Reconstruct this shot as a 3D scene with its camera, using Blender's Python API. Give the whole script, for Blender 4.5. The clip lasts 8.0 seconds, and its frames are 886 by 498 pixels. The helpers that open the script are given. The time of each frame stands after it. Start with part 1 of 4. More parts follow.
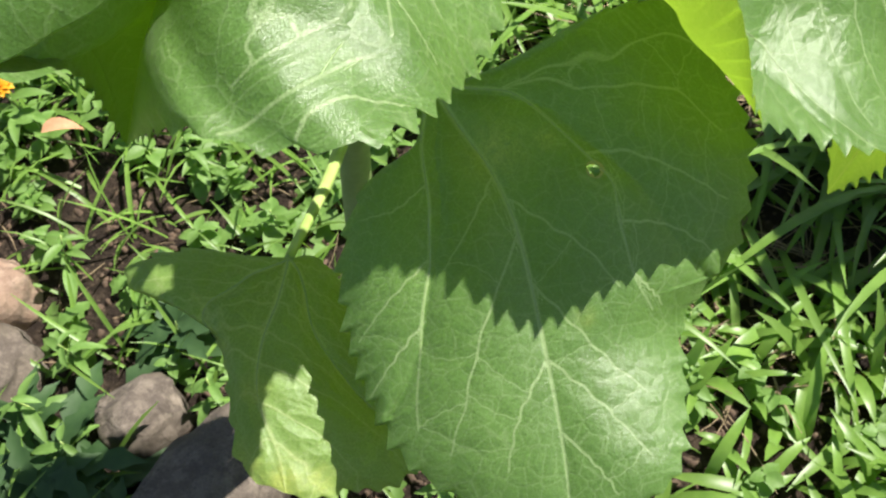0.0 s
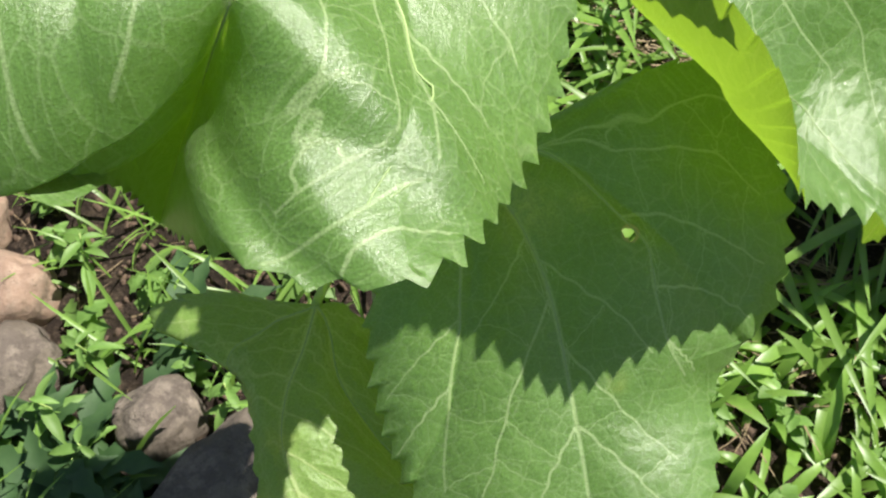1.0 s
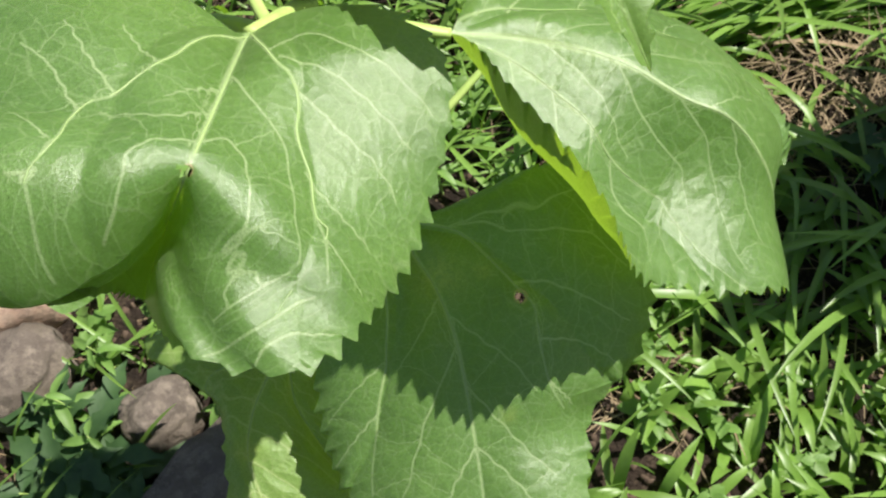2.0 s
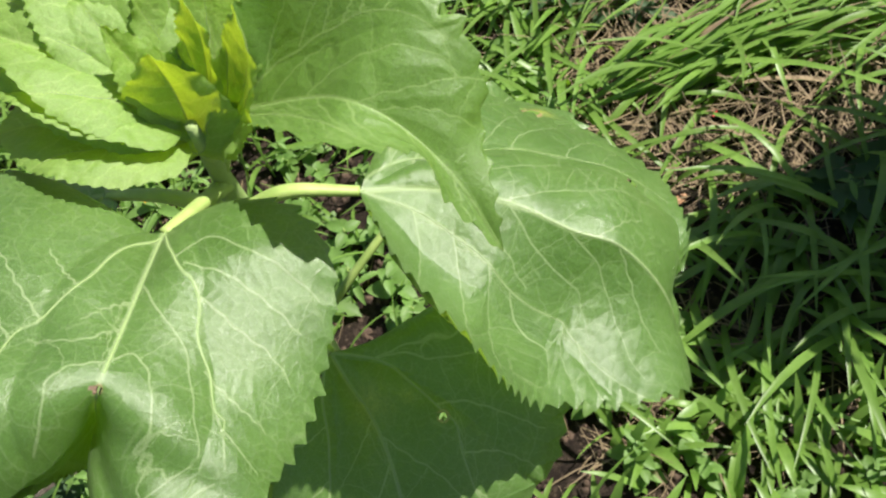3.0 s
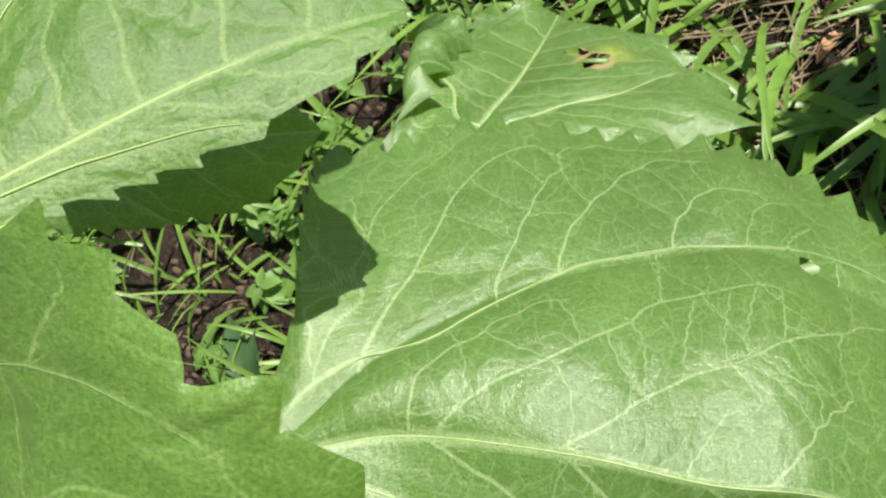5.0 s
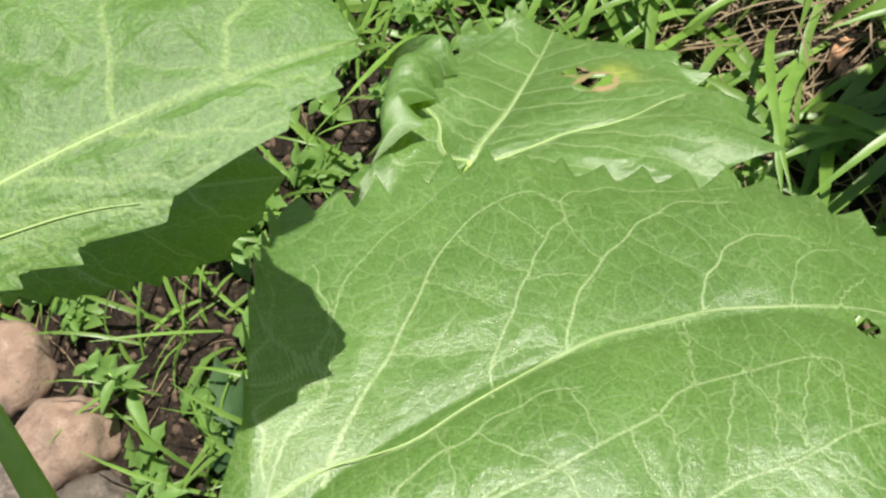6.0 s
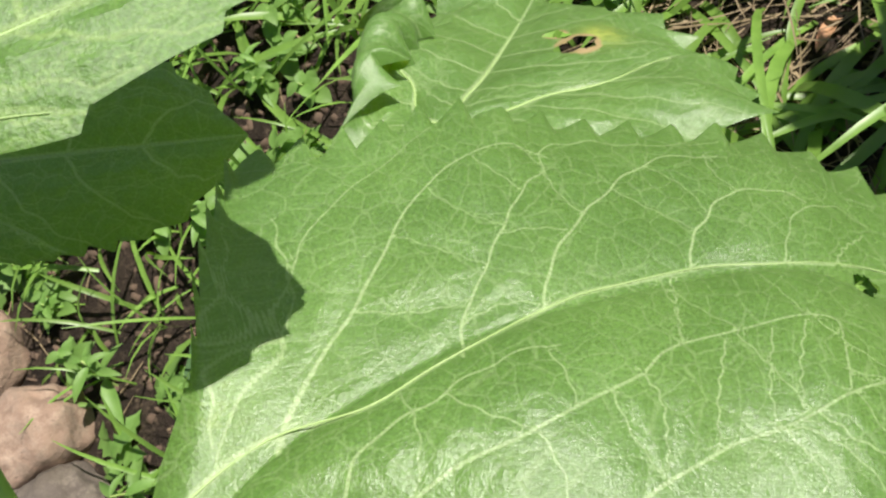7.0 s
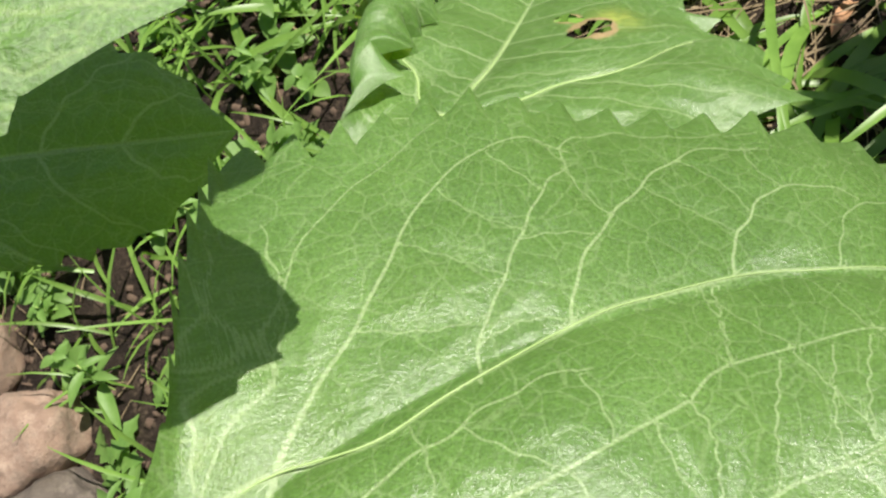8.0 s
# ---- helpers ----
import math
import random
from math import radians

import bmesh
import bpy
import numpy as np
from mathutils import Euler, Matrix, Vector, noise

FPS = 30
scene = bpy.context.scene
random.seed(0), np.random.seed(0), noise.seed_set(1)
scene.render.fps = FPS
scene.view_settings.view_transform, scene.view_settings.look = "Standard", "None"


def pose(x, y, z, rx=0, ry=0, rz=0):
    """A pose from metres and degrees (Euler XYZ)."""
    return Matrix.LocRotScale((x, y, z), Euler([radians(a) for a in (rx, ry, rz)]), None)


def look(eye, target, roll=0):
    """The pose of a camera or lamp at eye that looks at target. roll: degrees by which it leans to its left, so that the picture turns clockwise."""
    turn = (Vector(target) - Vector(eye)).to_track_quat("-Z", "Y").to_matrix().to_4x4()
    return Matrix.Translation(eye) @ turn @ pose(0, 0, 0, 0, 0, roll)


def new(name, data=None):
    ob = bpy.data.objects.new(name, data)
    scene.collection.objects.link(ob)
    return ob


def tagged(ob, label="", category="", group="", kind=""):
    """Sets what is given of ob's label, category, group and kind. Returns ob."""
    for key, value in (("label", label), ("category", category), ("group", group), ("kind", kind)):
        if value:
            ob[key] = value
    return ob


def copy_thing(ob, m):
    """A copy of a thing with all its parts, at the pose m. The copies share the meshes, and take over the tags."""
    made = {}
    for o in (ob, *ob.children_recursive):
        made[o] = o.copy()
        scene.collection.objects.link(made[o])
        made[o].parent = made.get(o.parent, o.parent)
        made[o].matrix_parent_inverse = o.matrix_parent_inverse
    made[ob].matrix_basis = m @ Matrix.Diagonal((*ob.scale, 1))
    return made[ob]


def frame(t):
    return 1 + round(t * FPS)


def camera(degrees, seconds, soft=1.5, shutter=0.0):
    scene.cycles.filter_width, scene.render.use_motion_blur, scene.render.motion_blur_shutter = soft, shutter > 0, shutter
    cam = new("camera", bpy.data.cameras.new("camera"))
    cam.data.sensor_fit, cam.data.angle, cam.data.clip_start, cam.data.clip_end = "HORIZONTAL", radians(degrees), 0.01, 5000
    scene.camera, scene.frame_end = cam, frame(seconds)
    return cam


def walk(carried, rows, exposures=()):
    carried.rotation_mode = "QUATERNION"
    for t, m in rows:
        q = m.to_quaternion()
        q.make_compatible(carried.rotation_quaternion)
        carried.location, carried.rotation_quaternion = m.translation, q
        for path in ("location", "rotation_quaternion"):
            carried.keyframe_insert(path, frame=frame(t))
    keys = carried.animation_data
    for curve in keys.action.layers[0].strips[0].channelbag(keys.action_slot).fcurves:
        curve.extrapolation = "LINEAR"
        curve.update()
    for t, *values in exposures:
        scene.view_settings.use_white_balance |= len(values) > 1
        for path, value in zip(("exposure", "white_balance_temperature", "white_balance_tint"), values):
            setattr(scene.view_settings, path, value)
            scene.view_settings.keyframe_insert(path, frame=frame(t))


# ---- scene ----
from mathutils import kdtree

cam = camera(46.2, 8.0, soft=2.4)
PATH = [
    (0, (0.066, 0.084, 0.916), (-0.073, 1.226, -0.72), -16.1),
    (0.5, (0.08, 0.087, 0.945), (-0.085, 1.207, -0.703), -17.1),
    (1, (0.064, 0.118, 0.932), (-0.107, 1.218, -0.73), -16.5),
    (1.5, (0.068, 0.116, 0.947), (-0.105, 1.191, -0.731), -14.7),
    (2, (0.121, 0.086, 1.037), (-0.08, 1.16, -0.638), -17.1),
    (2.2, (0.163, 0.064, 1.123), (-0.052, 1.143, -0.547), -18.4),
    (3.3, (0.212, 0.176, 1.094), (-0.125, 1.248, -0.561), -28.6),
    (3.5, (0.194, 0.245, 1.024), (-0.177, 1.276, -0.649), -31.5),
    (4, (0.204, 0.318, 0.977), (-0.252, 1.243, -0.737), -39.9),
    (4.5, (0.232, 0.352, 0.95), (-0.303, 1.197, -0.782), -47.6),
    (5, (0.239, 0.389, 0.902), (-0.385, 1.128, -0.849), -57.1),
    (6.3, (0.227, 0.423, 0.847), (-0.387, 1.191, -0.895), -57.8),
    (6.5, (0.225, 0.421, 0.841), (-0.377, 1.182, -0.908), -57.4),
    (7, (0.225, 0.419, 0.834), (-0.368, 1.169, -0.922), -57.4),
    (7.5, (0.22, 0.424, 0.825), (-0.374, 1.168, -0.934), -58.0),
    (8, (0.216, 0.433, 0.811), (-0.385, 1.172, -0.948), -58.8),
]
walk(cam, [(t, look(eye, target, roll)) for t, eye, target, roll in PATH], [(0, 0.60), (1.0, 0.54), (2.0, 0.37), (3.3, 0.30), (5.0, 0.30), (6.3, 0.30), (8.0, 0.29)])

# ---- world, sun ----
SUN_WAY = Vector((0.67, 0.20, 1.0)).normalized()      # towards the sun
world = bpy.data.worlds.new("World")
scene.world = world
world.use_nodes = True
wn = world.node_tree
sky = wn.nodes.new("ShaderNodeTexSky")
sky.sky_type = "NISHITA"
sky.sun_disc = False
sky.sun_elevation = math.asin(SUN_WAY.z)
sky.sun_rotation = math.atan2(SUN_WAY.x, SUN_WAY.y)
wn.nodes["Background"].inputs["Strength"].default_value = 0.068
wn.links.new(sky.outputs["Color"], wn.nodes["Background"].inputs["Color"])
sun_data = bpy.data.lights.new("sun", "SUN")
sun_data.energy, sun_data.angle, sun_data.color = 7.1, radians(0.53), (1.0, 0.95, 0.86)
sun = new("sun", sun_data)
sun.matrix_world = Matrix.Translation((1.5, 1.1, 3.0)) @ SUN_WAY.to_track_quat("Z", "Y").to_matrix().to_4x4()


# ---- materials ----
class Mat:
    """A node material with a few short cuts."""

    def __init__(self, name, rough=0.6, spec=0.5):
        self.m = bpy.data.materials.new(name)
        self.m.use_nodes = True
        self.t = self.m.node_tree
        self.p = self.t.nodes["Principled BSDF"]
        self.p.inputs["Roughness"].default_value = rough
        self.p.inputs["Specular IOR Level"].default_value = spec
        self.out = self.t.nodes["Material Output"]

    def link(self, a, b):
        self.t.links.new(a, b)

    def coord(self, which="Object"):
        n = self.t.nodes.new("ShaderNodeTexCoord")
        return n.outputs[which]

    def noise(self, scale, detail=4.0, rough=0.6, coord=None):
        n = self.t.nodes.new("ShaderNodeTexNoise")
        n.inputs["Scale"].default_value, n.inputs["Detail"].default_value, n.inputs["Roughness"].default_value = scale, detail, rough
        self.link(coord or self.coord(), n.inputs["Vector"])
        return n.outputs["Fac"]

    def cells(self, scale, coord, feature="DISTANCE_TO_EDGE"):
        n = self.t.nodes.new("ShaderNodeTexVoronoi")
        n.feature = feature
        n.inputs["Scale"].default_value = scale
        self.link(coord, n.inputs["Vector"])
        return n.outputs["Distance"]

    def ramp(self, fac, *stops):
        n = self.t.nodes.new("ShaderNodeValToRGB")
        e = n.color_ramp.elements
        while len(e) < len(stops):
            e.new(0.5)
        for el, (at, c) in zip(e, stops):
            el.position = at
            el.color = (c, c, c, 1) if isinstance(c, (int, float)) else (*c, 1)
        self.link(fac, n.inputs["Fac"])
        return n.outputs["Color"]

    def mix(self, fac, a, b, how="MIX"):
        n = self.t.nodes.new("ShaderNodeMix")
        n.data_type, n.blend_type = "RGBA", how
        for value, slot in ((fac, n.inputs["Factor"]), (a, n.inputs["A"]), (b, n.inputs["B"])):
            if isinstance(value, bpy.types.NodeSocket):
                self.link(value, slot)
            elif isinstance(value, (int, float)):
                slot.default_value = value
            else:
                slot.default_value = (*value, 1)
        return n.outputs["Result"]

    def math(self, how, a, b=0.0):
        n = self.t.nodes.new("ShaderNodeMath")
        n.operation = how
        for value, slot in ((a, n.inputs[0]), (b, n.inputs[1])):
            if isinstance(value, bpy.types.NodeSocket):
                self.link(value, slot)
            else:
                slot.default_value = value
        return n.outputs["Value"]

    def attribute(self, name):
        n = self.t.nodes.new("ShaderNodeAttribute")
        n.attribute_name = name
        return n.outputs["Fac"]

    def random(self):
        return self.t.nodes.new("ShaderNodeObjectInfo").outputs["Random"]

    def island(self):
        return self.t.nodes.new("ShaderNodeNewGeometry").outputs["Random Per Island"]

    def bump(self, height, strength, distance):
        n = self.t.nodes.new("ShaderNodeBump")
        n.inputs["Strength"].default_value, n.inputs["Distance"].default_value = strength, distance
        self.link(height, n.inputs["Height"])
        self.link(n.outputs["Normal"], self.p.inputs["Normal"])
        return n.outputs["Normal"]

    def color(self, socket):
        self.link(socket, self.p.inputs["Base Color"])

    def translucent(self, color, amount):
        """Light that comes through a thin blade."""
        n = self.t.nodes.new("ShaderNodeBsdfTranslucent")
        if isinstance(color, bpy.types.NodeSocket):
            self.link(color, n.inputs["Color"])
        else:
            n.inputs["Color"].default_value = (*color, 1)
        mix = self.t.nodes.new("ShaderNodeMixShader")
        mix.inputs["Fac"].default_value = amount
        self.link(self.p.outputs["BSDF"], mix.inputs[1])
        self.link(n.outputs["BSDF"], mix.inputs[2])
        self.link(mix.outputs["Shader"], self.out.inputs["Surface"])


def leaf_material(name, dark, light, vein, glow, rough=0.33, cell=1.0, through_light=0.34, net_amount=0.34):
    """A hairy sunflower blade: net of fine veins, pale main veins, mottling."""
    k = Mat(name, rough, 0.85)
    uv = k.coord("UV")
    base = k.mix(k.ramp(k.noise(28, 5, 0.65), (0.3, 0.0), (0.72, 1.0)), dark, light)
    base = k.mix(k.math("MULTIPLY", k.ramp(k.noise(9, 3), (0.55, 0.0), (0.75, 1.0)), 0.35), base, (light[0] * 1.25, light[1] * 1.12, light[2] * 1.05))
    warp = k.t.nodes.new("ShaderNodeVectorMath")
    warp.operation = "ADD"
    wob = k.t.nodes.new("ShaderNodeTexNoise")
    wob.inputs["Scale"].default_value, wob.inputs["Detail"].default_value = 130.0, 2.0
    k.link(uv, wob.inputs["Vector"])
    sc = k.t.nodes.new("ShaderNodeVectorMath")
    sc.operation = "MULTIPLY_ADD"
    sc.inputs[1].default_value, sc.inputs[2].default_value = (0.003, 0.003, 0), (-0.0015, -0.0015, 0)
    k.link(wob.outputs["Color"], sc.inputs[0])
    k.link(uv, warp.inputs[0])
    k.link(sc.outputs["Vector"], warp.inputs[1])
    net = k.cells(125.0 * cell, warp.outputs["Vector"])
    fine = k.cells(340.0 * cell, warp.outputs["Vector"])
    net_line = k.ramp(net, (0.0, 1.0), (0.016, 0.85), (0.034, 0.0))
    fine_line = k.ramp(fine, (0.0, 1.0), (0.055, 0.0))
    # main veins: a thin line where the offset from the vein's course is less than its half width
    ratio = k.math("DIVIDE", k.math("ABSOLUTE", k.attribute("vein_offset")), k.attribute("vein_width"))
    veins = k.math("MULTIPLY", k.ramp(k.math("MULTIPLY", ratio, 0.5), (0.0, 1.0), (0.28, 0.85), (0.62, 0.0)), k.ramp(k.math("MULTIPLY", k.attribute("vein_distance"), 200.0), (0.34, 1.0), (0.48, 0.0)))
    valley = k.ramp(k.math("MULTIPLY", k.attribute("vein_distance"), 200.0), (0.0, 0.0), (0.7, 1.0))
    veins = k.math("MULTIPLY", veins, k.attribute("vein"))
    line = k.math("MAXIMUM", k.math("MULTIPLY", net_line, net_amount), k.math("MULTIPLY", fine_line, 0.17))
    line = k.math("MAXIMUM", line, veins)
    base = k.mix(line, base, vein)
    wear = k.ramp(k.noise(16, 6, 0.7), (0.68, 0.0), (0.76, 1.0))
    base = k.mix(k.math("MULTIPLY", wear, 0.35), base, (0.30, 0.34, 0.07))
    ragged = k.noise(220, 4, 0.7)
    base = k.mix(k.math("MULTIPLY", k.attribute("pale"), k.ramp(ragged, (0.35, 0.2), (0.6, 0.85))), base, (0.42, 0.46, 0.10))
    base = k.mix(k.ramp(k.math("ADD", k.attribute("dry"), k.math("MULTIPLY", ragged, 0.5)), (0.62, 0.0), (0.85, 1.0)), base, (0.40, 0.28, 0.15))
    grain = k.noise(1400, 2, 0.6)
    base = k.mix(0.8, base, k.mix(1.0, base, k.ramp(grain, (0.3, 0.62), (0.7, 1.45)), "MULTIPLY"))
    k.color(base)
    height = k.math("ADD", k.math("MULTIPLY", k.ramp(net, (0.0, 0.0), (0.35, 1.0)), 0.7), k.math("MULTIPLY", k.ramp(fine, (0.0, 0.0), (0.4, 1.0)), 0.25))
    height = k.math("ADD", height, k.math("MULTIPLY", k.noise(1300, 3, 0.75), 1.0))
    height = k.math("ADD", height, k.math("MULTIPLY", valley, 0.45))
    k.bump(height, 0.34, 0.0009)
    k.p.inputs["Sheen Weight"].default_value = 0.05
    k.p.inputs["Sheen Roughness"].default_value = 0.4
    k.translucent(k.mix(line, glow, (glow[0] * 1.25, glow[1] * 1.1, glow[2] * 1.3)), through_light)
    return k.m


LEAF = leaf_material("sunflower_leaf", (0.080, 0.161, 0.035), (0.126, 0.231, 0.058), (0.33, 0.43, 0.21), (0.36, 0.58, 0.035), 0.32, net_amount=0.27)
YOUNG = leaf_material("young_leaf", (0.190, 0.325, 0.060), (0.265, 0.415, 0.092), (0.36, 0.50, 0.15), (0.60, 0.78, 0.03), 0.55, 1.35, 0.46, 0.10)
AGED = leaf_material("aged_leaf", (0.135, 0.235, 0.046), (0.20, 0.325, 0.074), (0.40, 0.48, 0.20), (0.46, 0.62, 0.04), 0.42, 1.0, 0.36, 0.25)
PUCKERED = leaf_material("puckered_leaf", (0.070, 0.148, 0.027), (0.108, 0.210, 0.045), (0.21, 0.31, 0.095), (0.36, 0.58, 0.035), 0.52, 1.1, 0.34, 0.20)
MIDDLE = leaf_material("upper_leaf", (0.100, 0.198, 0.034), (0.150, 0.272, 0.054), (0.27, 0.40, 0.13), (0.46, 0.66, 0.035), 0.42, 1.2, 0.38, 0.22)


def plain(name, a, b, scale, rough=0.6, bump=0.3, depth=0.001, glow=None, amount=0.3, per=None):
    k = Mat(name, rough, 0.4)
    c = k.mix(k.ramp(k.noise(scale, 6, 0.65), (0.3, 0.0), (0.7, 1.0)), a, b)
    if per == "island":
        c = k.mix(k.math("MULTIPLY", k.island(), 0.7), c, [v * 0.42 for v in b])
    elif per == "object":
        c = k.mix(k.math("MULTIPLY", k.random(), 0.6), c, [v * 0.55 for v in b])
    k.color(c)
    if bump:
        k.bump(k.noise(scale * 3, 6, 0.7), bump, depth)
    if glow:
        k.translucent(glow, amount)
    return k.m


STEM = plain("stem_skin", (0.23, 0.33, 0.11), (0.34, 0.44, 0.18), 60, 0.55, 0.5, 0.0008)
PETIOLE = plain("petiole_skin", (0.25, 0.37, 0.09), (0.40, 0.50, 0.17), 50, 0.5, 0.4, 0.0006)
RIB = plain("rib_skin", (0.24, 0.35, 0.115), (0.33, 0.43, 0.18), 80, 0.5, 0.3, 0.0004)


def soil_material():
    k = Mat("soil", 0.95, 0.2)
    c = k.mix(k.ramp(k.noise(7, 6, 0.6), (0.3, 0.0), (0.7, 1.0)), (0.014, 0.010, 0.008), (0.044, 0.030, 0.022))
    c = k.mix(k.ramp(k.noise(60, 8, 0.75), (0.5, 0.0), (0.72, 1.0)), c, (0.11, 0.080, 0.056))
    c = k.mix(k.ramp(k.cells(90, k.coord(), "F1"), (0.1, 1.0), (0.28, 0.0)), c, (0.10, 0.072, 0.05))
    k.color(c)
    k.bump(k.math("ADD", k.noise(45, 8, 0.7), k.noise(240, 4, 0.7)), 0.9, 0.012)
    return k.m


def stone_material(name, a, b, c):
    k = Mat(name, 0.85, 0.3)
    base = k.mix(k.ramp(k.noise(9, 6, 0.6), (0.35, 0.0), (0.65, 1.0)), a, b)
    base = k.mix(k.ramp(k.noise(55, 8, 0.75), (0.45, 0.0), (0.7, 1.0)), base, c)
    base = k.mix(k.ramp(k.noise(210, 4, 0.7), (0.62, 0.0), (0.7, 1.0)), base, [v * 0.35 for v in a])
    base = k.mix(k.ramp(k.noise(14, 7, 0.7), (0.52, 0.0), (0.66, 0.85)), base, (0.055, 0.042, 0.030))
    base = k.mix(k.math("MULTIPLY", k.random(), 0.3), base, b)
    k.color(base)
    k.bump(k.math("ADD", k.noise(30, 8, 0.7), k.math("MULTIPLY", k.noise(180, 5, 0.7), 0.5)), 0.8, 0.006)
    return k.m


SOIL = soil_material()
STONE = stone_material("grey_stone", (0.075, 0.060, 0.050), (0.140, 0.115, 0.094), (0.28, 0.235, 0.19))
TAN_STONE = stone_material("tan_stone", (0.19, 0.125, 0.092), (0.32, 0.22, 0.16), (0.44, 0.335, 0.255))
GRASS = plain("grass_blade", (0.125, 0.24, 0.040), (0.23, 0.385, 0.076), 40, 0.38, 0.2, 0.0005, (0.28, 0.52, 0.03), 0.33, "island")
WEED = plain("weed_leaf", (0.100, 0.205, 0.040), (0.20, 0.34, 0.085), 45, 0.52, 0.4, 0.0008, (0.30, 0.54, 0.05), 0.33, "object")
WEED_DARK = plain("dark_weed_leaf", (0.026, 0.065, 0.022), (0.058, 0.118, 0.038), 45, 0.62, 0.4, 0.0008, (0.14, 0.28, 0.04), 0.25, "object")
STRAW = plain("dry_straw", (0.15, 0.105, 0.060), (0.36, 0.27, 0.16), 40, 0.7, 0.3, 0.0006, (0.3, 0.2, 0.1), 0.12, "island")
MULCH = plain("mulch", (0.045, 0.030, 0.022), (0.16, 0.105, 0.072), 50, 0.9, 0.6, 0.002, None, 0, "island")
PETAL = plain("orange_petal", (0.62, 0.25, 0.01), (0.78, 0.42, 0.02), 60, 0.5, 0.3, 0.0006, (0.8, 0.4, 0.02), 0.25)
RED = plain("red_petal", (0.55, 0.05, 0.06), (0.7, 0.10, 0.10), 60, 0.5, 0.2, 0.0005)
DEAD = plain("dead_leaf", (0.36, 0.17, 0.085), (0.55, 0.33, 0.19), 40, 0.75, 0.5, 0.001, (0.4, 0.2, 0.08), 0.15)


# ---- mesh helpers ----
def mesh_object(name, verts, faces, material, parent=None, smooth=True, uv=None, label=""):
    me = bpy.data.meshes.new(name)
    if isinstance(faces, np.ndarray):
        me.vertices.add(len(verts))
        me.vertices.foreach_set("co", np.asarray(verts, np.float32).ravel())
        me.loops.add(faces.size)
        me.loops.foreach_set("vertex_index", faces.astype(np.int32).ravel())
        me.polygons.add(len(faces))
        me.polygons.foreach_set("loop_start", np.arange(len(faces), dtype=np.int32) * faces.shape[1])
        me.update(calc_edges=True)
    else:
        me.from_pydata([tuple(v) for v in verts], [], [tuple(f) for f in faces])
    if smooth:
        me.polygons.foreach_set("use_smooth", np.ones(len(me.polygons), bool))
    if uv is not None:
        layer = me.uv_layers.new(name="UVMap")
        idx = np.zeros(len(me.loops), np.int32)
        me.loops.foreach_get("vertex_index", idx)
        layer.data.foreach_set("uv", np.asarray(uv)[idx].astype(np.float32).ravel())
    me.materials.append(material)
    me.update()
    ob = new(name, me)
    if parent:
        ob.parent = parent
    if label:
        tagged(ob, label)
    return ob


def spline(points, n, power=1.0):
    """n points on a smooth curve through the given ones, evenly by length (power: bunched towards the start)."""
    p = np.array(points, float)
    p = np.vstack([2 * p[0] - p[1], p, 2 * p[-1] - p[-2]])
    out = []
    for i in range(1, len(p) - 2):
        a, b, c, d = p[i - 1 : i + 3]
        for t in np.linspace(0, 1, 24, endpoint=False):
            out.append(0.5 * (2 * b + (c - a) * t + (2 * a - 5 * b + 4 * c - d) * t**2 + (3 * b - a - 3 * c + d) * t**3))
    out = np.array(out + [p[-2]])
    far = np.r_[0, np.cumsum(np.linalg.norm(np.diff(out, axis=0), axis=1))]
    want = far[-1] * np.linspace(0, 1, n) ** power
    return np.stack([np.interp(want, far, out[:, k]) for k in range(3)], 1)


def tube(name, points, radii, material, parent, label="", around=10, n=40, flat=1.0, groove=0.0):
    """A tapered stalk along a smooth curve."""
    c = spline(points, n)
    r = np.interp(np.linspace(0, 1, n), np.linspace(0, 1, len(radii)), radii)
    tan = np.gradient(c, axis=0)
    tan /= np.linalg.norm(tan, axis=1)[:, None]
    ref = np.array([0.0, 0.0, 1.0]) if abs(tan[:, 2]).mean() < 0.8 else np.array([1.0, 0.0, 0.0])
    side = np.cross(tan, ref)
    side /= np.linalg.norm(side, axis=1)[:, None]
    up = np.cross(side, tan)
    verts, faces = [], []
    for i in range(n):
        for k in range(around):
            a = 2 * math.pi * k / around
            g = 1 - groove * max(0.0, math.sin(a)) ** 4
            verts.append(c[i] + r[i] * g * (math.cos(a) * side[i] + flat * math.sin(a) * up[i]))
    for i in range(n - 1):
        for k in range(around):
            k2 = (k + 1) % around
            faces.append((i * around + k, i * around + k2, (i + 1) * around + k2, (i + 1) * around + k))
    faces.append(tuple(range(around))[::-1])
    faces.append(tuple((n - 1) * around + k for k in range(around)))
    return mesh_object(name, verts, faces, material, parent, True, None, label)


# ---- the sunflower ----
LATERAL = np.array([(0.0, 0.0), (0.05, 0.20), (0.11, 0.28), (0.18, 0.31), (0.25, 0.315), (0.32, 0.33), (0.375, 0.37), (0.43, 0.44), (0.48, 0.51), (0.54, 0.60), (0.59, 0.74), (0.63, 0.93)])
BRANCHES = ((0.045, 0.09), (0.10, 0.15), (0.15, 0.16), (0.20, 0.165), (0.26, 0.14), (0.32, 0.11), (0.36, 0.10), (0.40, 0.09), (0.45, 0.08), (0.50, 0.07), (0.56, 0.06))


